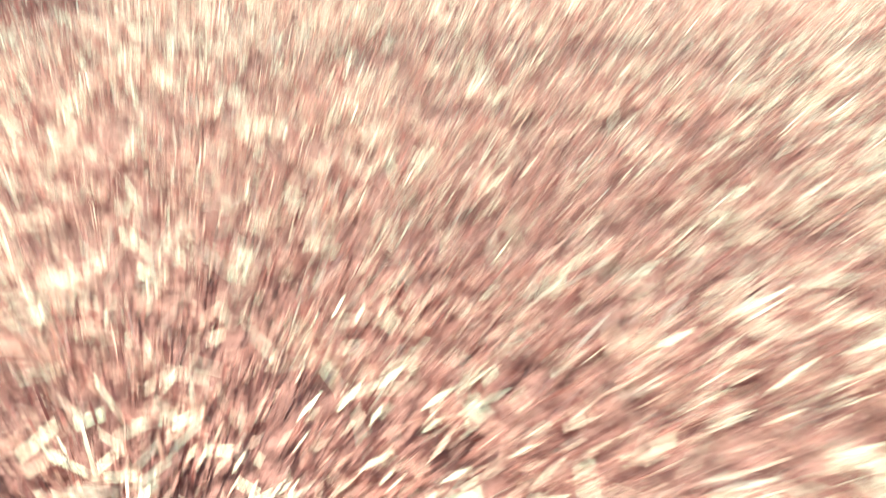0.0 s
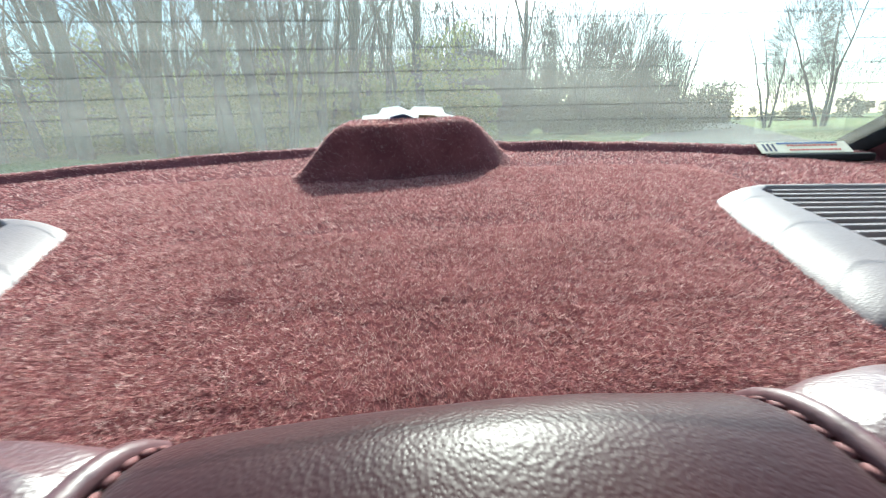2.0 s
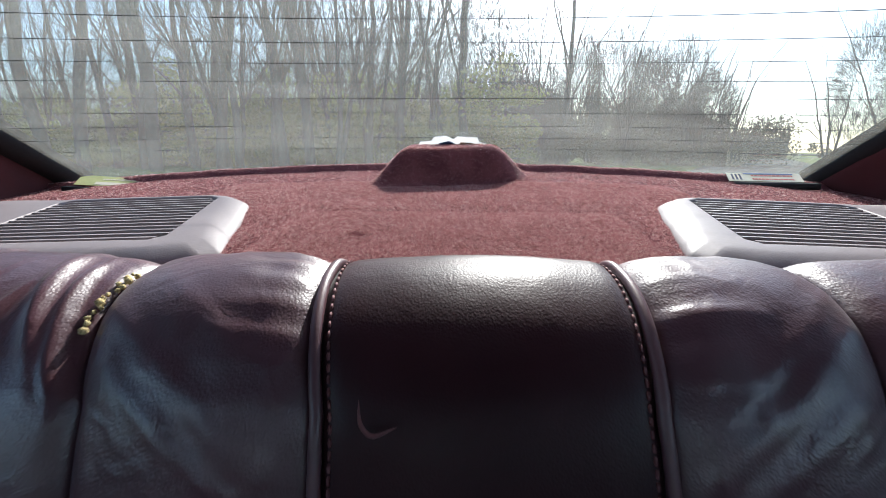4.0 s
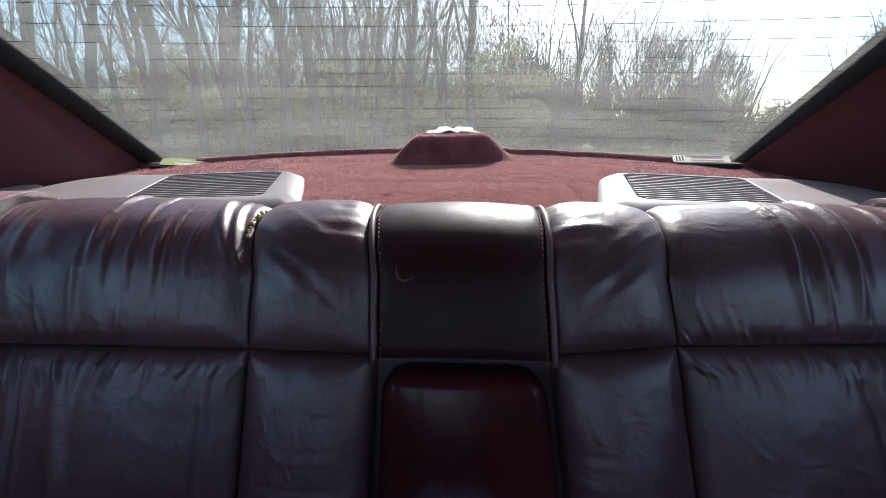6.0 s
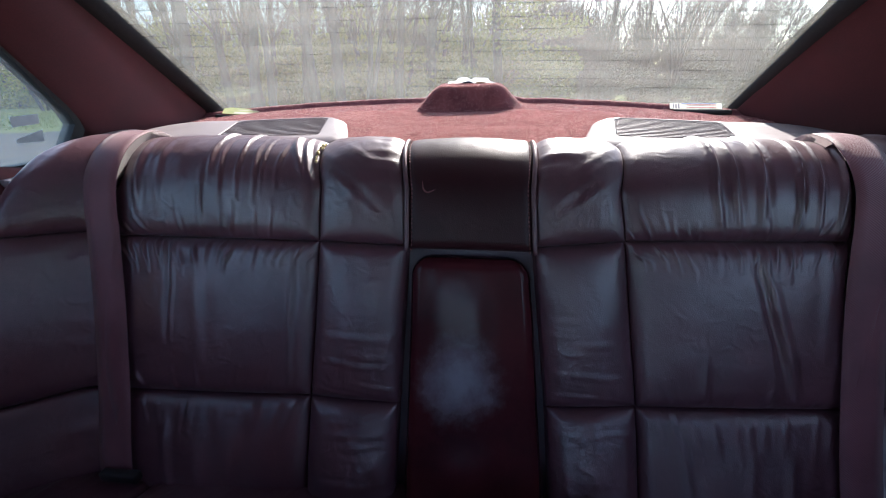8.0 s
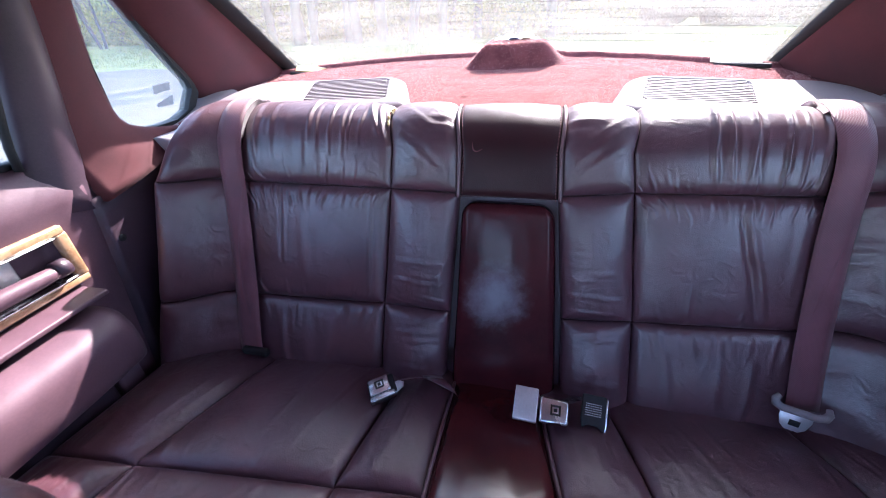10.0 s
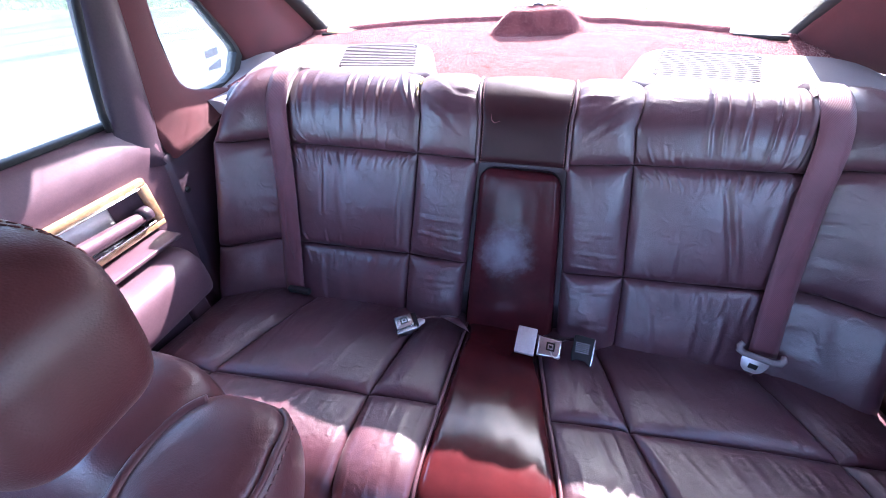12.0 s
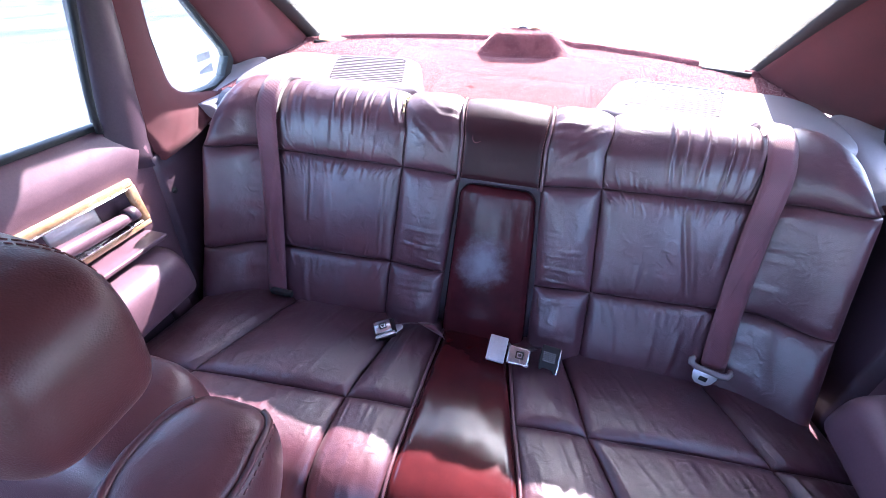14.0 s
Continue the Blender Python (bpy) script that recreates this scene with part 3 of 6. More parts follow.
    for i, u in enumerate(np.linspace(-0.80, 0.76, 24)):
        bow = max(0.0, 1 - ((u + 0.05) / 0.70) ** 2)
        end = -0.03 + 0.175 * bow ** 1.5
        for j, v in enumerate(np.linspace(0, 1, 40)):
            y = -1.75 + (end + 1.75) * v
            z = 1.505 - 0.06 * ((u + 0.03) / 0.78) ** 4 - 0.17 * smooth(-1.25, -1.75, y) - 0.036 * smooth(end - 0.16, end, y) ** 2
            p[i, j] = (u, y, z)
    put("ceiling", mesh_of("ceiling", *double_sheet(p, np.array([0, 0, 0.03])), HEADLINER), None, "unseen cloth headliner, pale lavender-grey to bounce light onto the seat", "headliner", "structure")
    put("floor", mesh_of("floor", *box((-0.84, -2.30, 0.27), (0.80, 0.5, 0.30), 0), FLOORCARPET, False), None, "dark maroon carpeted car floor", "floor", "structure")
    put("wall_front", mesh_of("wall_front", *box((-0.80, -2.30, 0.30), (0.77, -1.95, 1.04), 0.05, 4), DARKPLASTIC), None, "dark burgundy dashboard", "dashboard", "structure")
    # added panels, out of view, that narrow the light from the windscreen
    for lo, hi in (((-0.80, -1.95, 1.04), (-0.48, -1.92, 1.45)), ((0.12, -1.95, 1.04), (0.77, -1.92, 1.45))):
        put("wall_light_block", mesh_of("wall_light_block", *box(lo, hi, 0), DARKPLASTIC, False), None, "added dark panel that narrows the light from the windscreen", "wall", "structure")
    put("wall_rear", mesh_of("wall_rear", *box((-0.82, 0.10, 0.30), (0.78, 0.13, 1.06), 0), DARKPLASTIC, False), None, "panel behind the rear seat", "wall", "structure")
    for side in (-1, 1):
        x = (lambda v: v) if side < 0 else (lambda v: -v - 0.005)
        lo, hi = sorted((x(-0.80), x(-0.76)))
        put("wall_left" if side < 0 else "wall_right", mesh_of("wall", *box((lo, -2.30, 0.28), (hi, -0.86, 1.08), 0.01), DARKPLASTIC), None, "front door inner panel", "wall", "structure")
        lo2, hi2 = sorted((x(-0.90), x(-0.842)))
        put("wall_body", mesh_of("wall_body", *box((lo2, -2.30, 0.28), (hi2, 0.60, 1.074), 0.01), DARKPLASTIC), None, "outer body side of the car", "wall", "structure")
        put("trim_post", mesh_of("trim_post", *box((lo, -0.95, 1.08), (hi, -0.87, 1.46), 0.012), CLOTH), None, "centre pillar trim", "trim", "structure")


shell()


# ---- parcel shelf ----
def parcel_shelf():
    nx, ny = 190, 96
    p = np.zeros((nx, ny, 3))
    for i, u in enumerate(np.linspace(0, 1, nx)):
        for j, v in enumerate(np.linspace(0, 1, ny)):
            x = -0.765 + (0.69 + 0.765) * u
            y = 0.0 + (rim_y(x) + 0.008) * v
            p[i, j] = (x, y, shelf_top(x, y))
    shelf = put("parcel_shelf", mesh_of("parcel_shelf", *sheet(p, np.array([0, 0, -0.03])), CARPETBASE), None, "maroon carpeted parcel shelf with a raised central housing", "parcel shelf", "structure")
    return shelf


STAINS = ((-0.116, 0.120, 0.010), (-0.108, 0.116, 0.006), (0.057, 0.086, 0.005))


def carpet_pile():
    """Tufts of short curled fibres that stand on the shelf; closer and finer along its middle."""
    rng = np.random.default_rng(4)
    gx, gy = np.linspace(-0.78, 0.70, 300), np.linspace(0.0, 0.57, 230)
    zz = np.array([[shelf_top(x, y) for y in gy] for x in gx])
    in_core = lambda x, y: (np.abs(x + 0.015) < 0.19) & (y < 0.205)
    in_mid = lambda x, y: (np.abs(x + 0.02) < 0.36) & (y < 0.40)
    allv, tones, dark = [], [], []
    for zone, (count, fibres, width, length) in enumerate(((100000, 4, 0.000085, 0.0036), (140000, 3, 0.00016, 0.0040), (72000, 3, 0.00026, 0.0042))):
        span = ((-0.205, 0.175, 0.012, 0.205), (-0.38, 0.34, 0.012, 0.40), (-0.75, 0.67, 0.012, 0.55))[zone]
        size = (span[1] - span[0]) * (span[3] - span[2])
        n = count if zone == 0 else int(count * size / (size - ((0.38 * 0.193) if zone == 1 else (0.72 * 0.388))))
        x, y = rng.uniform(span[0], span[1], n), rng.uniform(span[2], span[3], n)
        keep = y < 0.456 + 0.088 * (1 - np.minimum(1.0, ((x + 0.05) / 0.69) ** 2))
        keep &= ~((np.abs(x + 0.018) > 0.270 - 0.22 * (0.25 - y)) & (y < 0.25))
        jx, jy = x + rng.normal(0, 0.016, n), y + rng.normal(0, 0.016, n)
        keep &= in_core(x, y) if zone == 0 else ~in_core(jx, jy)
        keep &= ~in_mid(jx, jy) if zone == 2 else True
        x, y = x[keep], y[keep]
        n = len(x)
        soiled = np.zeros(n)
        for sx, sy, sr in STAINS:
            soiled += 0.70 * np.exp(-((x - sx) ** 2 + 1.6 * (y - sy) ** 2) / sr ** 2)
        tone = np.clip(rng.beta(1.05, 1.15, n) * 0.90 - 0.06, 0, 1)
        tall = 0.55 + 0.75 * rng.random(n) ** 1.3 * (0.6 + 0.5 * tone)
        w = rng.uniform(0, 2 * np.pi, n)
        x, y, tone, tall, w, soiled = (np.repeat(q, fibres) for q in (x, y, tone, tall, w, soiled))
        n = len(x)
        x, y = x + rng.normal(0, 0.00028, n), y + rng.normal(0, 0.00028, n)
        fx, fy = (x - gx[0]) / (gx[1] - gx[0]), (np.maximum(y, 0.001) - gy[0]) / (gy[1] - gy[0])
        i, j = fx.astype(int), fy.astype(int)
        a, b = fx - i, fy - j
        z = zz[i, j] * (1 - a) * (1 - b) + zz[i + 1, j] * a * (1 - b) + zz[i, j + 1] * (1 - a) * b + zz[i + 1, j + 1] * a * b
        up = np.stack([-(zz[i + 1, j] - zz[i, j]) / (gx[1] - gx[0]), -(zz[i, j + 1] - zz[i, j]) / (gy[1] - gy[0]), np.ones(n)], 1)
        up /= np.linalg.norm(up, axis=1)[:, None]
        root = np.stack([x, y, z], 1) - up * 0.0004
        w1 = w + rng.normal(0, 0.7, n)
        lean = np.stack([np.cos(w1), np.sin(w1), np.zeros(n)], 1)
        w2 = w1 + rng.uniform(-2.4, 2.4, n)
        curl = np.stack([np.cos(w2), np.sin(w2), np.zeros(n)], 1)
        ln = (length * tall * rng.uniform(0.7, 1.1, n) * (1 - 0.35 * np.minimum(1, soiled)))[:, None]
        tip = root + (up * 0.68 + lean * rng.uniform(0.05, 0.7, n)[:, None]) * ln * 0.55 + (up * 0.30 + curl * rng.uniform(0.4, 1.3, n)[:, None]) * ln * 0.45
        w3 = rng.uniform(0, 2 * np.pi, n)
        across = np.stack([np.cos(w3), np.sin(w3), np.zeros(n)], 1) * (width * rng.uniform(0.6, 1.4, n))[:, None]
        allv.append(np.stack([root - across, root + across, tip + across * 0.7, tip - across * 0.7], 1).reshape(-1, 3))
        tones.append(np.repeat(tone, 4))
        dark.append((rng.random(n) < soiled).astype(np.int32))
    v, tone, dark = np.concatenate(allv), np.concatenate(tones), np.concatenate(dark)
    f = np.arange(len(v), dtype=np.int32)
    me = bpy.data.meshes.new("carpet_pile")
    me.vertices.add(len(v))
    me.vertices.foreach_set("co", v.ravel().astype(np.float32))
    me.loops.add(len(f))
    me.loops.foreach_set("vertex_index", f)
    me.polygons.add(len(f) // 4)
    me.polygons.foreach_set("loop_start", np.arange(len(f) // 4, dtype=np.int32) * 4)
    me.update(calc_edges=True)
    me.attributes.new("tone", "FLOAT", "POINT").data.foreach_set("value", tone.astype(np.float32))
    me.materials.append(PILE)
    me.materials.append(SOILED)
    me.polygons.foreach_set("material_index", dark)
    put("carpet_pile", me, None, "curly maroon carpet fibres on the parcel shelf", "carpet", "stuff")


parcel_shelf()
carpet_pile()


def speaker_cover(mirror):
    fx = (lambda x: x) if not mirror else (lambda x: -x - 0.036)
    body = [(-0.207, 0.030), (-0.243, 0.135), (-0.273, 0.225), (-0.286, 0.247), (-0.312, 0.260), (-0.42, 0.264), (-0.53, 0.266), (-0.60, 0.274), (-0.66, 0.284), (-0.715, 0.284), (-0.755, 0.25), (-0.770, 0.17), (-0.765, 0.08), (-0.74, 0.035), (-0.60, 0.012), (-0.565, 0.028)]
    y0, y1 = 0.072, 0.248
    outer = lambda y: -0.482 - 0.31 * (y - y0)
    inner = lambda y: -0.279 - 0.26 * (y - y0)
    for _ in range(2):
        body = [q for k in range(len(body)) for q in (tuple(0.8 * np.array(body[k]) + 0.2 * np.array(body[(k + 1) % len(body)])), tuple(0.2 * np.array(body[k]) + 0.8 * np.array(body[(k + 1) % len(body)])))]
    top = lambda x, y: shelf_z(x, y) + 0.013
    t = thing("speaker_cover", "mauve plastic speaker cover with a slotted grille", "speaker cover", (fx(-0.42), 0.15, 1.13), "speaker covers")
    # the lid round the grille opening, drawn as a ring
    n = 64
    ang = np.linspace(0, 2 * np.pi, n, endpoint=False)
    cx, cy = -0.402, 0.158

    def ray_poly(poly, a):
        d, best = (math.cos(a), math.sin(a)), None
        for i in range(len(poly)):
            (ax, ay), (bx, by) = poly[i], poly[(i + 1) % len(poly)]
            ex, ey = bx - ax, by - ay
            den = d[0] * ey - d[1] * ex
            if abs(den) < 1e-9:
                continue
            s = ((ax - cx) * ey - (ay - cy) * ex) / den
            q = ((ax - cx) * d[1] - (ay - cy) * d[0]) / den
            if s > 0 and -1e-6 <= q <= 1 + 1e-6 and (best is None or s > best):
                best = s
        return best
    r = 0.012
    hole = [(outer(y0 + r), y0 + r), (outer(y0) + r, y0), (inner(y0) - r, y0), (inner(y0 + r), y0 + r), (inner(y1 - r), y1 - r), (inner(y1) - r, y1), (outer(y1) + r, y1), (outer(y1 - r), y1 - r)]
    extra = [math.atan2(y - cy, x - cx) for x, y in body + hole]
    ang = np.array(sorted(set([round(float(a) % (2 * np.pi), 5) for a in list(ang) + extra])))
    n = len(ang)
    spec = [("in", 0.0, -0.0125), ("in", 0.0, -0.0008), ("in", 0.0012, 0.0), ("in", 0.0035, 0.0), ("mid", 0.5, 0.0), ("out", 0.032, 0.0), ("out", 0.026, -0.0007), ("out", 0.019, -0.0026), ("out", 0.010, -0.0062), ("out", 0.0040, -0.0100), ("out", 0.0, -0.0155), ("out", 0.0, -0.034)]
    v, f = [], []
    for where, d, dz in spec:
        for a in ang:
            ri, ro = ray_poly(hole, a), ray_poly(body, a)
            if where == "in":
                q = ri + d
            elif where == "mid":
                q = ri + 0.18 * (ro - ri)
            else:
                q = ro - d * min(1.0, (ro - ri) / 0.048)
            x, y = cx + q * math.cos(a), cy + q * math.sin(a)
            v.append((fx(x), y, top(x, y) + dz))
    for k in range(len(spec) - 1):
        for i in range(n):
            j = (i + 1) % n
            f.append((k * n + i, k * n + j, (k + 1) * n + j, (k + 1) * n + i))
    cover = part("cover", (v, f), PLASTIC, t)
    low = [(fx(x), y, top(x, y) - 0.0120) for x, y in hole]
    part("backing", joined((low, [tuple(range(8))])), BLACK, t, "black speaker cloth behind the slots")
    count = 14
    for k in range(count):
        y = y0 + 0.004 + (y1 - y0 - 0.008) * (k + 0.5) / count
        trim = 0.009 if k in (0, count - 1) else 0.001
        w = 0.0024
        pts = []
        for x in (outer(y) + trim, inner(y) - trim):
            z = top(x, y)
            pts += [(fx(x), y - w, z - 0.0105), (fx(x), y + w, z - 0.0105), (fx(x), y + w, z - 0.0008), (fx(x), y - w, z - 0.0008)]
        part("slat", (pts, [(0, 1, 2, 3), (4, 7, 6, 5), (0, 4, 5, 1), (1, 5, 6, 2), (2, 6, 7, 3), (3, 7, 4, 0)]), PLASTIC, t, smooth=False)
    return t


speaker_cover(False)
speaker_cover(True)

# ---- rear seat back ----
BACK = Profile([(-0.262, 0.585), (-0.236, 0.68), (-0.196, 0.776), (-0.150, 0.90), (-0.116, 1.005), (-0.102, 1.052), (-0.086, 1.089), (-0.063, 1.115), (-0.040, 1.130), (-0.015, 1.1375), (0.014, 1.137), (0.034, 1.118), (0.038, 1.07)])
S_MID = BACK.s_of(1, 1.008)


def by_z(*pairs):
    """A seam's x by height, as a function of the place on the profile."""
    zs, xs = [p[0] for p in pairs], [p[1] for p in pairs]

    def f(s):
        y, z = BACK.at(s)
        return float(np.interp(z, zs, xs))
    return f


SEAM = [by_z((0.6, -0.725), (0.83, -0.706), (1.04, -0.686), (1.14, -0.682)), by_z((0.6, -0.545), (0.95, -0.552), (1.14, -0.560)),
        by_z((0.6, -0.238), (0.786, -0.234), (1.01, -0.222), (1.085, -0.219), (1.14, -0.235)), by_z((0.6, -0.101), (0.782, -0.097), (1.01, -0.088), (1.084, -0.089), (1.14, -0.101)),
        by_z((0.6, 0.136), (0.785, 0.122), (1.0, 0.096), (1.084, 0.090), (1.14, 0.095)), by_z((0.6, 0.260), (0.80, 0.247), (1.02, 0.220), (1.084, 0.210), (1.14, 0.222)),
        by_z((0.6, 0.540), (0.95, 0.532), (1.14, 0.530)), by_z((0.6, 0.705), (0.83, 0.684), (1.04, 0.662), (1.14, 0.655))]
# the cross seams climb a little towards one side
LOWS = [BACK.s_of(1, z) for z in (0.792, 0.777, 0.784, 0.783, 0.790, 0.800, 0.812, 0.846)]
MIDS = [BACK.s_of(1, z) for z in (1.030, 1.011, 1.009, 1.006, 1.010, 1.021, 1.030, 1.074)]


def folds(ridges, seed, slackness=0.0012, turn=False):
    """Relief of single folds. A fold: its place across at the start and the end, its start and end along, width and height."""
    def f(u, v, x, s):
        a, b = (v, u) if turn else (u, v)
        h = slackness * (wave(u * 3.5, v * 3.5, seed) + 0.5 * wave(u * 9, v * 8, seed + 3))
        for a0, a1, b0, b1, width, high in ridges:
            if b0 - 0.05 < b < b1 + 0.05:
                k = min(1, max(0, (b - b0) / (b1 - b0)))
                c = a0 + (a1 - a0) * k + 0.010 * wave(b * 5, a0 * 40, seed)
                d = (a - c) / width
                if abs(d) < 3:
                    env = math.sin(math.pi * min(1, max(0, k * 0.94 + 0.03))) ** 0.6
                    h += high * env * (math.exp(-d * d) - 0.45 * math.exp(-((d - 1.5) ** 2) / 1.2))
        return h
    return f


def fold_set(seed, count, across, along, width, high, fan=0.15, wander=0.04):
    """A row of folds, unevenly spaced, that spread a little as they run."""
    rnd = random.Random(seed)
    out = []
    for k in range(count):
        a = across[0] + (across[1] - across[0]) * (k + rnd.uniform(0.15, 0.85)) / count
        b0 = along[0] + rnd.uniform(-wander, wander)
        b1 = along[1] + rnd.uniform(-2.5 * wander, wander)
        out.append((a, a + fan * (a - 0.5) + rnd.uniform(-0.02, 0.02), b0, b1, width * rnd.uniform(0.65, 1.5), high * rnd.uniform(0.45, 1.3)))
    return out


def slack(amp, seed):
    return lambda u, v, x, s: amp * wave(u * 3.5, v * 3.5, seed) + amp * 0.5 * wave(u * 9, v * 7, seed + 3)


def dot_line(points, radius=0.0012, gap=0.0062, dash=0.0042):
    """Stitches along a line."""
    p, total = curve_through(points, 400)
    out = []
    k = 0.0
    while k + dash < total:
        a, b = int(k / total * 399), int((k + dash) / total * 399)
        out.append(tube([p[a], (p[a] + p[b]) / 2, p[b]], [radius * 0.7, radius, radius * 0.7], 5))
        k += gap
    return joined(*out)


def seat_back():
    t = thing("rear_bench", "burgundy leather rear bench backrest with gathered pads", "car seat", (0, -0.15, 0.6))
    core = []
    for s in np.linspace(0.0, 1.0, 30):
        y, z = BACK.at(s)
        ny, nz = BACK.normal(s)
        core.append((y - ny * 0.034, z - nz * 0.034))
    p = np.array([[(x, y, z) for y, z in core] for x in np.linspace(-0.735, 0.63, 6)])
    part("core", sheet(p, np.array([0, 0.03, -0.01])), DARKPLASTIC, t, "dark seat shell between the pads")
    one, zero = flat(1.0), flat(0.0)
    low = lambda k: line((0, LOWS[k]), (1, LOWS[k + 1]))
    mid = lambda k: line((0, MIDS[k]), (1, MIDS[k + 1]))
    e = SEAM
    topdrop = BACK.s_of(1, 1.102)
    lefttop, righttop = line((0, topdrop), (0.2, 0.86), (0.5, 0.96), (1, 1)), line((0, 1), (0.5, 0.96), (0.8, 0.86), (1, topdrop))
    # outer bolsters, which wrap forward at their outer edge
    def wing(sd, top):
        def f(u, v):
            w = smooth(0.0, 1.0, (1 - u) if sd > 0 else u) ** 1.4
            return (0.0, -0.085 * w * ((1 - 0.75 * v) if top else 1.0), -0.012 * w * (v if top else 0))
        return f
    for k, (a, b, tp, sd) in enumerate(((0, 1, lefttop, 1), (6, 7, righttop, -1))):
        near = (0.0, 0.35) if sd < 0 else (0.62, 1.0)
        pad("bolster_pad", t, LEATHER, BACK, e[a], e[b], zero, low(a), 0.018, 0.014, 0.030, folds(fold_set(11 + k, 3, (0.2, 0.9), near, 0.035, 0.003), 11 + k, 0.002, True), thick=0.13, shift=wing(sd, False))
        pad("bolster_pad", t, LEATHER, BACK, e[a], e[b], low(a), mid(a), 0.020, 0.014, 0.030, folds(fold_set(13 + k, 4, (0.25, 0.95), near, 0.030, 0.004), 13 + k, 0.002, True), thick=0.13, shift=wing(sd, False))
        pad("bolster_pad", t, LEATHER, BACK, e[a], e[b], mid(a), tp, 0.016, 0.016, 0.035, slack(0.0025, 15 + k), nv=46, thick=0.10, shift=wing(sd, True))
    # wide pads
    for k, (a, b) in enumerate(((1, 2), (5, 6))):
        pad("lower_pad", t, LEATHER, BACK, e[a], e[b], zero, low(a), 0.014, 0.013, 0.020, folds(fold_set(21 + k, 11, (0.05, 0.95), (0.76, 1.02), 0.012, 0.0022) + fold_set(27 + k, 3, (0.2, 0.8), (0.15, 0.8), 0.03, 0.003), 21 + k), nu=84, nv=44)
        long = [(0.66, 0.50, 0.10, 0.93, 0.022, -0.0060), (0.28, 0.30, 0.0, 0.35, 0.02, 0.0022), (0.80, 0.82, 0.3, 0.95, 0.03, 0.0018)] if k else [(0.30, 0.31, 0.40, 1.0, 0.014, -0.0042), (0.47, 0.45, 0.2, 0.95, 0.03, 0.0018), (0.90, 0.89, 0.1, 0.9, 0.012, 0.0028)]
        pad("middle_pad", t, LEATHER, BACK, e[a], e[b], low(a), mid(a), 0.018, 0.013, 0.020, folds(fold_set(23 + k, 19, (0.03, 0.97), (0.86, 1.02), 0.0085, 0.0036) + fold_set(33 + k, 6, (0.08, 0.95), (0.0, 0.12), 0.012, 0.0018) + long, 23 + k), nu=170, nv=72)
        if k:
            top = fold_set(25, 7, (0.34, 0.97), (0.06, 0.70), 0.012, 0.0062, 0.22, 0.09) + fold_set(26, 17, (0.02, 0.98), (-0.02, 0.15), 0.0085, 0.0026)
        else:
            top = fold_set(35, 5, (0.10, 0.60), (0.12, 0.62), 0.020, 0.0026, 0.10, 0.10) + fold_set(36, 6, (0.48, 0.84), (0.25, 0.72), 0.0085, 0.0036, 0.10, 0.08) + fold_set(38, 16, (0.04, 0.96), (-0.02, 0.13), 0.0085, 0.0022) + [(0.93, 0.86, 0.35, 0.7, 0.02, 0.005), (0.97, 0.93, 0.3, 0.65, 0.015, 0.005)]
        pad("upper_pad", t, LEATHER, BACK, e[a], e[b], mid(a), one, 0.008, 0.010, 0.024, folds(top, 25 + k), nu=170, nv=76)
    # narrow pads beside the armrest
    for k, (a, b, sd) in enumerate(((2, 3, 1), (4, 5, -1))):
        near, far = ((0.45, 1.0), (0.0, 0.5)) if sd > 0 else ((0.0, 0.6), (0.5, 1.0))
        pad("narrow_pad", t, LEATHER, BACK, e[a], e[b], zero, low(a), 0.016, 0.013, 0.022, folds(fold_set(31 + k, 6, (0.05, 0.95), near, 0.009, 0.0010, 0.1, 0.16) + fold_set(41 + k, 2, (0.3, 0.9), (0.2, 0.95), 0.02, 0.0012), 31 + k, 0.0016, True), nv=64)
        pad("narrow_pad", t, LEATHER, BACK, e[a], e[b], low(a), mid(a), 0.016, 0.013, 0.022, folds(fold_set(33 + k, 6, (0.05, 0.60 if sd < 0 else 0.95), near, 0.009, 0.0010, 0.1, 0.16) + fold_set(43 + k, 3, (0.05, 0.5), (0.1, 0.95), 0.010, 0.0014), 33 + k, 0.0016, True), nv=64)
        slant = [(0.50, 0.20, 0.05, 0.80, 0.030, 0.0013), (0.38, 0.12, 0.1, 0.75, 0.022, 0.0014), (0.60, 0.35, 0.2, 0.85, 0.02, 0.0011)] if sd > 0 else [(0.16, 0.46, 0.1, 0.95, 0.032, 0.0017), (0.27, 0.55, 0.2, 0.98, 0.026, 0.0016), (0.10, 0.32, 0.15, 0.9, 0.022, 0.0014)]
        pad("narrow_pad", t, LEATHER, BACK, e[a], e[b], mid(a), one, 0.007, 0.010, 0.028, folds(slant + fold_set(45 + k, 8, (0.30, 0.80), (0.52, 1.02) if sd > 0 else (-0.02, 0.48), 0.012, 0.0022, 0.0), 35 + k, 0.0016, True), nv=70)
    # centre head pad, the fold-down armrest below it, the dark gap round it
    head = pad("head_pad", t, HEADPAD, BACK, e[3], e[4], flat(S_MID - 0.006), one, 0.006, 0.010, 0.016, slack(0.0008, 41), nv=64)
    # the armrest fits the gap with rounded upper corners and rolled edges
    top_s, round_r = S_MID - 0.020, 0.030

    def corner(s):
        d = max(0.0, (top_s - s) * BACK.length)
        return round_r - math.sqrt(max(0.0, round_r ** 2 - (round_r - min(d, round_r)) ** 2)) if d < round_r else 0.0
    left_x, right_x = by_z((0.6, -0.086), (0.98, -0.083)), by_z((0.6, 0.126), (0.7, 0.119), (0.9, 0.101), (0.98, 0.091))
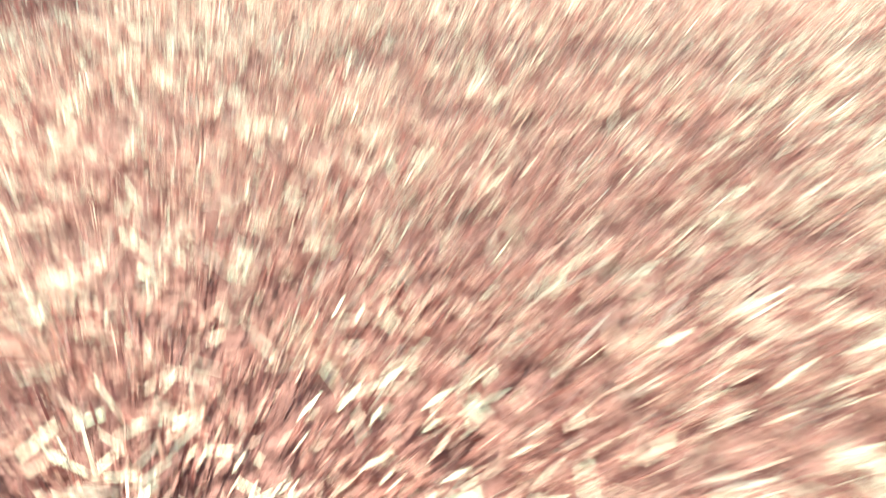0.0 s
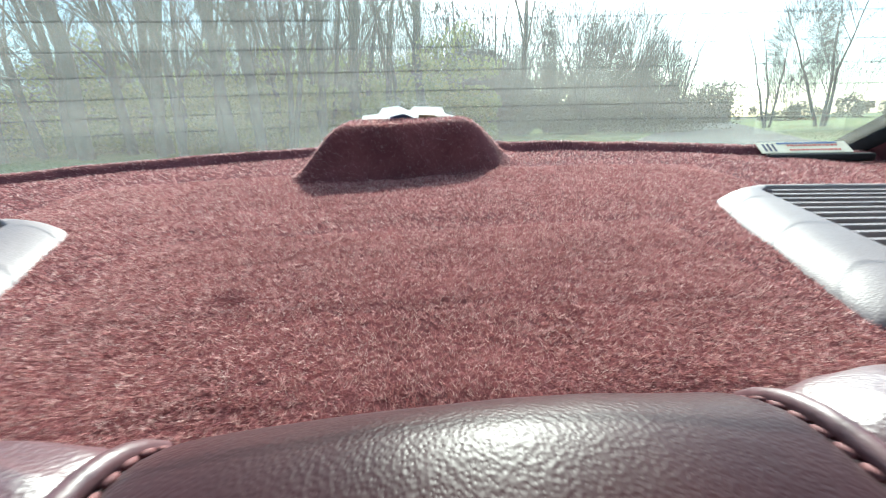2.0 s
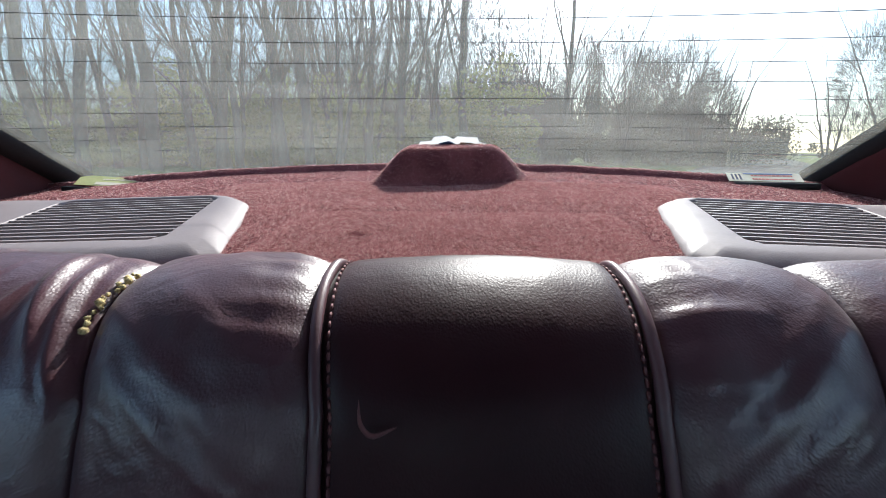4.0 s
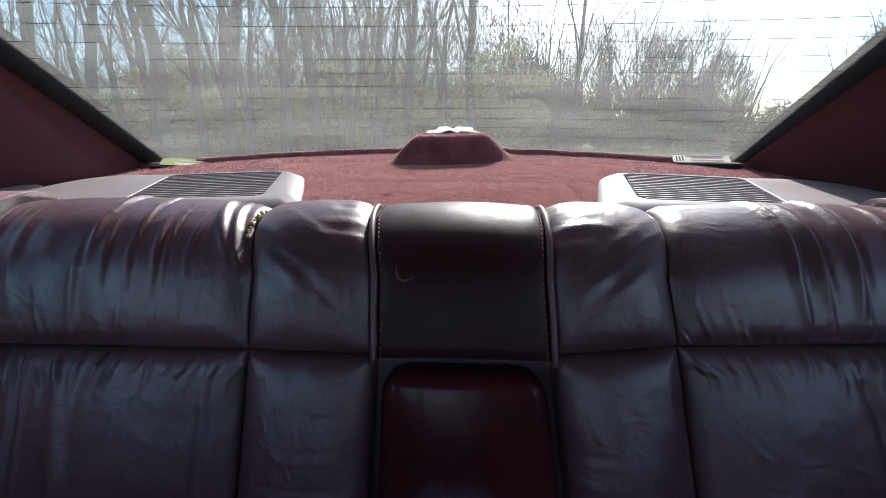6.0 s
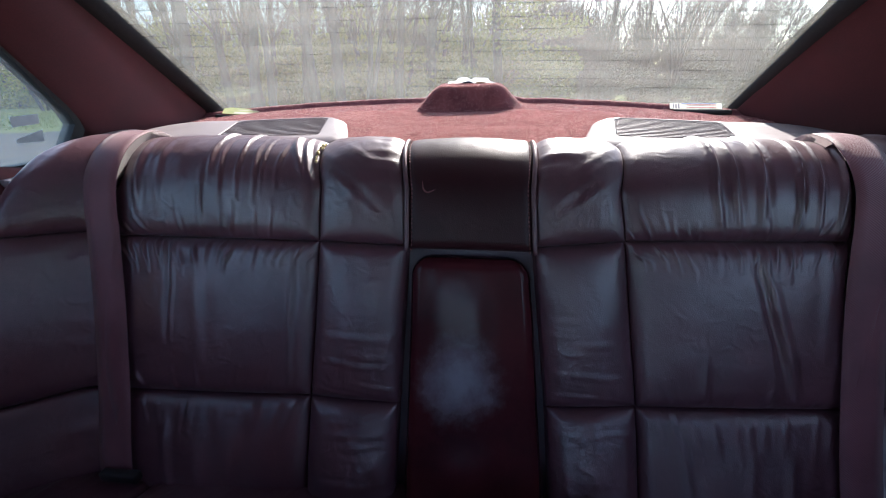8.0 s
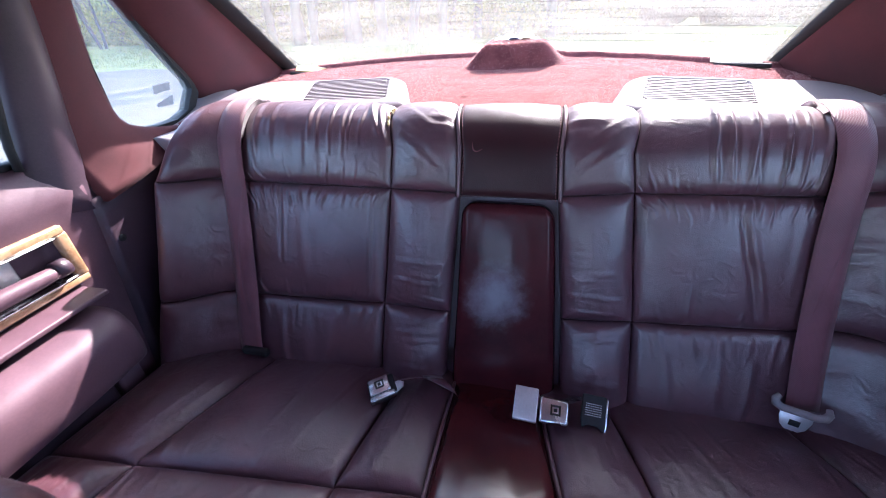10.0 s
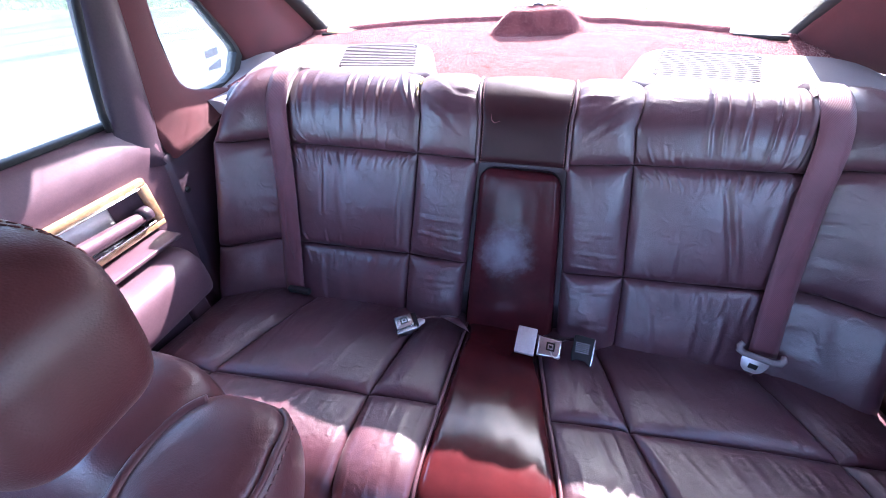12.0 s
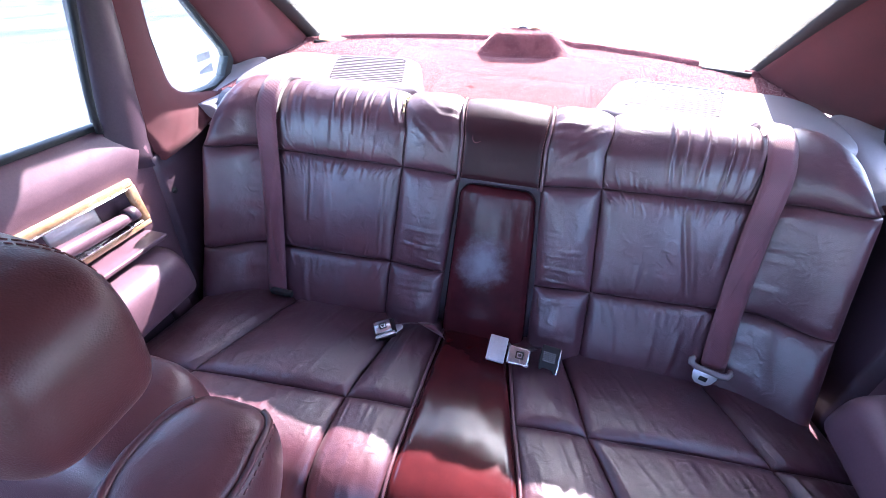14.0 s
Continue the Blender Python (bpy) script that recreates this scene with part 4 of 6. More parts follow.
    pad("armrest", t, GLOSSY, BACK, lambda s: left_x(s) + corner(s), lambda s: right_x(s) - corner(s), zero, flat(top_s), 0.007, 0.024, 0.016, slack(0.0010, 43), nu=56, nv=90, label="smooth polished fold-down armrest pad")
    for k, f in ((3, e[3]), (4, e[4])):
        pts = []
        for s in np.linspace(S_MID - 0.01, 0.97, 40):
            y, z = BACK.at(s)
            ny, nz = BACK.normal(s)
            pts.append((f(s), y - ny * 0.0010, z - nz * 0.0010))
        part("welt", tube(pts, 0.0036, 10), WELT, t, "rolled leather welt")
        off = 0.0075 if k == 3 else -0.0075
        part("stitching", dot_line([(q[0] + off, q[1] + BACK.normal(0.7)[0] * 0.0, q[2] + 0.0012) for q in pts[::4]]), THREAD, t, "pale topstitching beside the welt")
    # an old nick in the head pad
    def NK(z):
        y, zz = BACK.at(BACK.s_of(1, z))
        return y - 0.0096
    part("nick", tube(curve_through([(-0.0655, NK(1.0960), 1.0960), (-0.0640, NK(1.0860), 1.0860), (-0.0575, NK(1.0815), 1.0815), (-0.0460, NK(1.0855), 1.0855)], 24)[0], [0.0002 + 0.0011 * math.sin(math.pi * k / 23) for k in range(24)], 6), THREAD, head, "pale scratch in the leather")
    # split seam with yellowed foam showing at the top of one pad
    f = []
    rnd = random.Random(5)
    for k in range(15):
        q = Vector((-0.233 + rnd.uniform(-0.003, 0.003), -0.060 + 0.05 * k / 15, 0))
        s = min(1, max(0, np.interp(q.y, BACK.p[:, 0], BACK.g)))
        yy, zz = BACK.at(s)
        ny, nz = BACK.normal(s)
        r = rnd.uniform(0.0014, 0.003)
        bm = bmesh.new()
        bmesh.ops.create_icosphere(bm, subdivisions=1, radius=r)
        for w in bm.verts:
            w.co = w.co * rnd.uniform(0.7, 1.3) + Vector((q.x, yy + ny * -0.003, zz + nz * -0.003))
        f.append(from_bm(bm))
    part("torn_seam", joined(*f), FOAM, t, "split seam with yellowed foam")
    return t


seat_back()

# ---- rear seat cushion ----
SEAT = Profile([(-0.665, 0.40), (-0.688, 0.50), (-0.695, 0.58), (-0.688, 0.648), (-0.658, 0.689), (-0.60, 0.706), (-0.48, 0.693), (-0.36, 0.673), (-0.26, 0.648), (-0.20, 0.630)])


def by_y(*pairs):
    ys, xs = [p[0] for p in pairs], [p[1] for p in pairs]
    return lambda s: float(np.interp(SEAT.at(s)[0], ys, xs))


def seat_cushion():
    t = thing("rear_seat_cushion", "burgundy leather rear bench cushion with sewn pads", "car seat", (0, -0.45, 0.40))
    core = [(y - ny * 0.02, z - nz * 0.02) for s in np.linspace(0, 1, 30) for (y, z), (ny, nz) in ((SEAT.at(s), SEAT.normal(s)),)]
    part("core", sheet(np.array([[(x, y, z) for y, z in core] for x in np.linspace(-0.69, 0.68, 6)]), np.array([0, 0.05, -0.08])), DARKPLASTIC, t, "dark base between the pads")
    e = [by_y((-0.68, -0.70), (-0.4, -0.70), (-0.25, -0.72)), by_y((-0.68, -0.575), (-0.534, -0.545), (-0.377, -0.507), (-0.25, -0.485)), by_y((-0.68, -0.216), (-0.50, -0.216), (-0.33, -0.193), (-0.25, -0.185)),
         by_y((-0.68, -0.080), (-0.3, -0.076)), by_y((-0.68, 0.148), (-0.60, 0.138), (-0.471, 0.116), (-0.351, 0.100), (-0.25, 0.09)),
         by_y((-0.68, 0.318), (-0.562, 0.294), (-0.465, 0.258), (-0.30, 0.226), (-0.25, 0.216)), by_y((-0.68, 0.655), (-0.437, 0.583), (-0.288, 0.539), (-0.25, 0.53)), by_y((-0.68, 0.72), (-0.25, 0.73))]
    names = ["outer_pad", "seat_pad", "narrow_pad", "centre_pad", "narrow_pad", "seat_pad", "outer_pad"]
    one, zero = flat(1.0), flat(0.0)
    for k in range(7):
        mid_x = (e[k](0.5) + e[k + 1](0.5)) / 2
        row = SEAT.s_of(0, -0.655)
        ms = float(np.interp(-0.487 + 0.085 * mid_x, SEAT.p[60:, 0], SEAT.g[60:]))
        tilt = 0.085 * (e[k + 1](0.5) - e[k](0.5)) / SEAT.length
        m = line((0, ms - tilt / 2), (1, ms + tilt / 2))
        if k == 3:
            pad("centre_pad", t, POLISHED, SEAT, e[3], e[4], zero, one, 0.006, 0.014, 0.022, slack(0.0012, 51), nv=80, label="smooth polished centre panel")
            continue
        nu = 60 if k in (1, 5) else 36
        sd = 1 if k in (0, 2, 4) else -1
        wr = folds(fold_set(52 + k, 9, (0.05, 0.95), (0.0, 0.16), 0.012, 0.0014) + fold_set(72 + k, 5, (0.10, 0.92), (0.2, 0.9), 0.011, 0.0013, 0.5, 0.14) + fold_set(92 + k, 4, (0.05, 0.95), (0.72, 1.0), 0.010, 0.0013, 0.3), 52 + k, 0.0024)
        wr2 = folds(fold_set(62 + k, 12 if k in (1, 5) else 5, (0.05, 0.95), (0.84, 1.02), 0.012 if k in (1, 5) else 0.03, 0.0012) + fold_set(82 + k, 6, (0.08, 0.92), (0.30, 0.8), 0.012, 0.0014, 0.4, 0.12), 62 + k, 0.0024)
        pad(names[k], t, LEATHER, SEAT, e[k], e[k + 1], m, one, 0.014, 0.014, 0.022, wr2 if k in (2, 4) else wr, nu=nu + 24, nv=56)
        pad(names[k], t, LEATHER, SEAT, e[k], e[k + 1], zero, m, 0.014, 0.014, 0.022, wr2, nu=nu + 24, nv=64)
    for k in (3, 4):
        pts = []
        for s in np.linspace(0.1, 0.93, 50):
            y, z = SEAT.at(s)
            ny, nz = SEAT.normal(s)
            pts.append((e[k](s), y + ny * 0.001, z + nz * 0.001))
        part("welt", tube(pts, 0.0032, 8), WELT, t, "rolled leather welt")


seat_cushion()


# ---- belts and buckles ----
def strip(points, half, normals, thick=0.0013, cross_n=5):
    """A band of webbing along points; half is the half width, set along x."""
    p = np.zeros((len(points), cross_n, 3))
    for i, (q, w) in enumerate(zip(points, normals)):
        for j, u in enumerate(np.linspace(-1, 1, cross_n)):
            p[i, j] = np.array(q) + np.array((u * half, 0, 0)) + np.array(w) * (0.0015 * (1 - u * u))
    return sheet(p, np.array([0, thick, -thick * 0.4]))


def belt_path(xs, s0, s1, lift, n=46):
    pts, nor = [], []
    for k, s in enumerate(np.linspace(s0, s1, n)):
        y, z = BACK.at(s)
        ny, nz = BACK.normal(s)
        pts.append((xs((s - s0) / (s1 - s0)), y + ny * lift, z + nz * lift))
        nor.append((0, ny, nz))
    return pts, nor


def seat_belts():
    a = thing("seat_belt", "mauve webbing shoulder belt hanging down the seat back", "seat belt", (-0.55, -0.1, 0.9), "rear seat belts")
    pts, nor = belt_path(line((0, -0.534), (0.35, -0.546), (0.75, -0.557), (1, -0.562)), 0.10, 0.93, 0.014)
    part("webbing", strip(pts, 0.0265, nor), WEB, a)
    y, z = BACK.at(0.13)
    part("anchor_plate", box((-0.546, y - 0.034, z - 0.012), (-0.486, y - 0.020, z + 0.004), 0.003), BLACK, a, "black belt tongue folded against the seat")
    b = thing("seat_belt", "mauve webbing shoulder belt with a steel latch tongue", "seat belt", (0.52, -0.1, 0.9), "rear seat belts")
    pts, nor = belt_path(line((0, 0.526), (0.5, 0.516), (0.8, 0.516), (1, 0.520)), 0.15, 0.97, 0.014)
    part("webbing", strip(pts, 0.0255, nor), WEB, b)
    # the tongue: a steel plate under a moulded guide with rounded ends
    m = pose(0.508, -0.262, 0.706, 66, 0, -6) @ pose(0, 0, 0, 0, 0, -9)
    out = [(-0.024, 0.002), (0.024, 0.002), (0.024, -0.012), (0.019, -0.026), (0.010, -0.033), (-0.010, -0.033), (-0.019, -0.026), (-0.024, -0.012)]
    tongue = part("latch_tongue", prism(out, -0.0012, 0.0012, 0.0006, 1, m), SATIN, b, "satin steel latch tongue")
    part("slot", box((-0.008, -0.024, 0.0011), (0.008, -0.014, 0.0018), 0.0, 1, m), BLACK, tongue)
    guide = tube([m @ Vector(q) for q in ((-0.035, 0.022, 0.003), (-0.039, 0.014, 0.003), (-0.036, 0.006, 0.003), (-0.026, 0.002, 0.003), (0.026, 0.002, 0.003), (0.036, 0.006, 0.003), (0.039, 0.014, 0.003), (0.035, 0.022, 0.003))], [0.0045, 0.006, 0.0068, 0.0064, 0.0064, 0.0068, 0.006, 0.0045], 10)
    part("guide", guide, PLASTIC, b, "mauve moulded belt guide")


def bars(parent, m, rows, width, pitch, material, z, dx=0.0, seed=1):
    """Lines of print too small to read."""
    rnd = random.Random(seed)
    out = []
    for r in range(rows):
        x = -width / 2
        while x < width / 2:
            w = rnd.uniform(0.002, 0.006)
            out.append(box((dx + x, r * pitch - 0.0006, z), (dx + min(x + w, width / 2), r * pitch + 0.0006, z + 0.0003), 0, 1, m))
            x += w + 0.0012
    part("print", joined(*out), material, parent, smooth=False)


def square_emblem(parent, m, z):
    """A plain nested square pressed into the push button."""
    def ring(a, b):
        return joined(box((-a, -a, z), (a, -b, z + 0.0004), 0, 1, m), box((-a, b, z), (a, a, z + 0.0004), 0, 1, m), box((-a, -b, z), (-b, b, z + 0.0004), 0, 1, m), box((b, -b, z), (a, b, z + 0.0004), 0, 1, m))
    part("button_mark", joined(ring(0.0085, 0.0055), box((-0.0028, -0.0028, z), (0.0028, 0.0028, z + 0.0004), 0, 1, m)), BLACK, parent, smooth=False)


def buckles():
    g = "belt buckles on the cushion"
    # buckle with a short stalk
    t = thing("seat_belt_buckle", "chrome push-button belt buckle lying on the cushion", "belt buckle", (-0.195, -0.305, 0.685), g)
    m = pose(-0.203, -0.322, 0.690, 4, -8, 32)
    part("housing", prism([(-0.026, -0.020), (0.026, -0.020), (0.026, 0.022), (-0.026, 0.022)], -0.009, 0.003, 0.003, 2, m), BLACK, t)
    p = part("push_button", prism([(-0.024, -0.014), (0.016, -0.014), (0.016, 0.0205), (-0.024, 0.0205)], 0.002, 0.0075, 0.002, 2, m), CHROME, t, "bright chrome button")
    part("lip", prism([(-0.028, -0.026), (0.022, -0.026), (0.020, -0.015), (-0.026, -0.015)], -0.009, 0.0065, 0.0025, 2, m), CHROME, t, "rounded chrome lip")
    square_emblem(p, m @ pose(-0.003, 0.004, 0), 0.0076)
    part("tab", prism([(0.018, -0.022), (0.040, -0.014), (0.042, -0.004), (0.030, 0.002), (0.018, -0.004)], -0.004, 0.001, 0.001, 1, m), SATIN, t, "steel tab")
    pts = [(-0.172, -0.306, 0.697), (-0.150, -0.292, 0.690), (-0.135, -0.283, 0.682), (-0.115, -0.270, 0.672)]
    part("stalk", strip(pts, 0.004, [(0, -0.3, 0.9)] * 4, 0.004), WEB, t, "folded webbing stalk")
    w = thing("belt_end", "loose fold of mauve webbing between cushion and backrest", "seat belt", (-0.09, -0.27, 0.68), g)
    pts = [(-0.135, -0.276, 0.680), (-0.112, -0.288, 0.700), (-0.092, -0.292, 0.705), (-0.072, -0.300, 0.692), (-0.064, -0.304, 0.678)]
    p = np.array([[(x + 0.006 * u, y - 0.016 * u, z + 0.016 * u) for u in np.linspace(-1, 1, 4)] for x, y, z in pts])
    part("webbing", sheet(p, np.array([0, 0.0015, -0.001])), WEB, w)
    # plate and buckle pair
    t = thing("seat_belt_buckle", "chrome belt buckle latched to a plain plate", "belt buckle", (0.085, -0.32, 0.685), g)
    m = pose(0.095, -0.327, 0.704, 26, 0, -4)
    part("plate", prism([(-0.052, -0.026), (-0.012, -0.026), (-0.012, 0.030), (-0.052, 0.030)], -0.004, 0.010, 0.002, 2, m), SATIN, t, "plain brushed steel plate")
    p = part("push_button", prism([(-0.008, -0.023), (0.040, -0.020), (0.040, 0.018), (-0.008, 0.021)], -0.004, 0.008, 0.004, 2, m), CHROME, t, "bright chrome button")
    square_emblem(p, m @ pose(0.018, 0.0, 0), 0.0081)
    part("stalk", strip([(0.128, -0.318, 0.712), (0.146, -0.302, 0.705), (0.158, -0.285, 0.690)], 0.006, [(0, -0.3, 0.9)] * 3, 0.010), DARKPLASTIC, t, "dark folded stalk")
    # back of a further buckle, with small print
    t = thing("seat_belt_buckle", "black-backed belt buckle with fine print", "belt buckle", (0.188, -0.30, 0.685), g)
    m = pose(0.178, -0.314, 0.700, 38, 0, -6) @ Matrix.Scale(0.88, 4)
    part("housing", prism([(-0.023, -0.018), (-0.019, -0.033), (-0.011, -0.026), (0.011, -0.026), (0.019, -0.036), (0.024, -0.018), (0.022, 0.030), (-0.022, 0.030)], -0.008, 0.006, 0.002, 2, m), BLACK, t)
    part("edge", prism([(0.0205, -0.034), (0.025, -0.034), (0.0255, 0.028), (0.0215, 0.028)], -0.009, 0.0066, 0.001, 1, m), CHROME, t, "bright steel edge")
    bars(t, m @ pose(-0.001, -0.008, 0), 6, 0.030, 0.0042, SATIN, 0.0061)


seat_belts()
buckles()


# ---- rear doors ----
def rear_door(mirror):
    fx = (lambda x: x) if not mirror else (lambda x: -x - 0.005)
    sg = -1 if not mirror else 1
    t = thing("rear_door", "burgundy vinyl rear door panel with wood-trimmed handle recess", "car door", (fx(-0.77), -0.55, 0.6), "rear doors")

    def skin(z, y):
        """Inner face of the door: rolled over at the sill, hollow below."""
        x = -0.757 - 0.030 * smooth(1.035, 1.105, z) - 0.012 * math.sin(math.pi * min(1, max(0, (z - 0.55) / 0.5)))
        return x
    ny, nz = 40, 48
    y0, y1, z0, z1 = -0.345, -0.262, 0.9005, 0.987  # recess, rear end
    hy0, hy1 = -0.640, -0.338
    p = np.zeros((ny, nz, 3))
    zs = sorted(list(np.linspace(0.29, 1.10, nz - 4)) + [z0, z0 + 1e-4, z1 - 1e-4, z1])
    ys = sorted(list(np.linspace(-0.862, -0.270, ny - 4)) + [hy0, hy0 + 1e-4, hy1 - 1e-4, hy1])
    for i, y in enumerate(ys):
        for j, z in enumerate(zs):
            x = skin(z, y)
            if hy0 + 5e-5 < y < hy1 - 5e-5 and z0 + 5e-5 < z < z1 - 5e-5:
                x -= 0.030
            yy = y + (0.028 * smooth(0.45, 1.05, z) if y > -0.29 else 0.0)
            if y > -0.285:
                x -= 0.012
            p[i, j] = (fx(x), yy, z)
    part("panel", sheet(p, np.array([sg * 0.03, 0, 0])), DOORVINYL, t)
    # sill strip along the glass and the glass itself
    part("sill_strip", box(tuple(np.minimum((fx(-0.806), -0.862, 1.097), (fx(-0.782), -0.30, 1.108))), tuple(np.maximum((fx(-0.806), -0.862, 1.097), (fx(-0.782), -0.30, 1.108))), 0.004), RUBBER, t, "black window seal")
    q = [(-0.86, 1.09), (-0.318, 1.09), (-0.262, 1.30), (-0.235, 1.45), (-0.86, 1.45)]
    v = [(fx(-0.798 + 0.12 * max(0, z - 1.09)), y, z) for y, z in q] + [(fx(-0.802 + 0.12 * max(0, z - 1.09)), y, z) for y, z in q]
    g = part("window_glass", (v, [(0, 1, 2, 3, 4), (9, 8, 7, 6, 5)] + [(i, (i + 1) % 5, 5 + (i + 1) % 5, 5 + i) for i in range(5)]), SIDEGLASS, t, "clear side glass", False)
    g.visible_shadow = False
    # rear frame of the window
    n, m = 10, 18
    p = np.zeros((n, m, 3))
    for i, u in enumerate(np.linspace(0, 1, n)):
        for j, w in enumerate(np.linspace(0, 1, m)):
            z = 1.012 + 0.468 * w
            ya = -0.330 + 0.058 * w + 0.045 * max(0, w - 0.12) + 0.012 * math.exp(-w * 10)
            yb = -0.226 + 0.015 * math.sin(w * 3) + 0.045 * max(0, w - 0.3)
            p[i, j] = (fx(-0.786 + 0.05 * max(0, w - 0.1) + 0.022 * math.sin(math.pi * u) ** 0.8 + 0.01 * math.exp(-w * 8)), ya + (yb - ya) * u, z - 0.02 * u * math.exp(-w * 6))
    part("window_frame", sheet(p, np.array([sg * 0.025, 0, 0])), DARKPLASTIC, t, "dark plastic window surround")
    part("seal", tube([(fx(-0.775 + 0.045 * w), -0.336 + 0.098 * w + 0.012 * math.exp(-w * 10), 1.095 + 0.38 * w) for w in np.linspace(0, 1, 12)], 0.0065, 8), RUBBER, t, "black rubber window channel")
    # wood bezel, handle and chrome back plate in the recess
    xb = -0.764

    def rail(ya, yb, za, zb):
        lo = (fx(xb - 0.004), ya, za)
        hi = (fx(xb + 0.012), yb, zb)
        return box(tuple(np.minimum(lo, hi)), tuple(np.maximum(lo, hi)), 0.004, 2)
    bez = part("bezel", joined(rail(-0.652, -0.326, 0.984, 1.000), rail(-0.652, -0.326, 0.888, 0.903), rail(-0.344, -0.324, 0.900, 0.987), rail(-0.652, -0.634, 0.900, 0.987)), WOOD, t, "glossy woodgrain bezel")
    part("bezel_edge", joined(rail(-0.636, -0.342, 0.9795, 0.9845), rail(-0.636, -0.342, 0.9025, 0.907)), CHROME, bez, "thin bright edge")
    lo, hi = (fx(-0.795), -0.50, 0.915), (fx(-0.785), -0.40, 0.972)
    part("back_plate", box(tuple(np.minimum(lo, hi)), tuple(np.maximum(lo, hi)), 0.003), SATIN, t, "grey plate behind the handle")
    h = part("handle", tube([(fx(-0.752), y, 0.936 - 0.006 * math.cos((y + 0.36) * 9)) for y in np.linspace(-0.62, -0.362, 10)], [0.011, 0.0135, 0.0145, 0.015, 0.015, 0.015, 0.0148, 0.0142, 0.013, 0.010], 12), DOORVINYL, t, "rounded pull handle")
    part("collar", tube([(fx(-0.755), -0.372, 0.931), (fx(-0.755), -0.350, 0.931)], 0.0158, 12), DARKPLASTIC, h)
    # armrest with a bright strip above it
    n, m = 30, 22
    p = np.zeros((n, m, 3))
    for i, u in enumerate(np.linspace(0, 1, n)):
        y = -0.80 + 0.452 * u
        end = smooth(0.0, 0.06, 1 - u)
        for j, w in enumerate(np.linspace(0, 1, m)):
            a = w * math.pi
            depth = (0.100 + 0.012 * math.sin(u * 3)) * (0.62 + 0.38 * math.sqrt(end))
            hz = 0.067
            x = -0.752 + depth * (math.sin(a) ** 0.55)
            z = 0.793 + hz * math.copysign(abs(math.cos(a)) ** 0.6, math.cos(a)) - 0.012 * (1 - end) + 0.012 * math.sin(a) * (1 - u)
            p[i, j] = (fx(x), y - 0.012 * (1 - math.sin(a)) * (1 - end), z)
    part("armrest", sheet(p), DOORVINYL, t, "padded vinyl armrest")
    capv = [tuple(p[n - 1, j]) for j in range(m)]
    part("armrest_end", (capv, [tuple(range(m))]), DOORVINYL, t)
    lo, hi = (fx(-0.766), -0.80, 0.872), (fx(-0.700), -0.345, 0.882)
    part("trim_strip", box(tuple(np.minimum(lo, hi)), tuple(np.maximum(lo, hi)), 0.003), DOORVINYL, t, "ribbed vinyl strip above the armrest")
    lo, hi = (fx(-0.768), -0.40, 0.50), (fx(-0.722), -0.352, 0.735)
    part("lower_trim", box(tuple(np.minimum(lo, hi)), tuple(np.maximum(lo, hi)), 0.006), DOORVINYL, t, "burgundy plastic end block")
    lo, hi = (fx(-0.758), -0.80, 0.36), (fx(-0.715), -0.41, 0.77)
    part("map_pocket", box(tuple(np.minimum(lo, hi)), tuple(np.maximum(lo, hi)), 0.01), DARKPLASTIC, t)
    return t


rear_door(False)
rear_door(True)


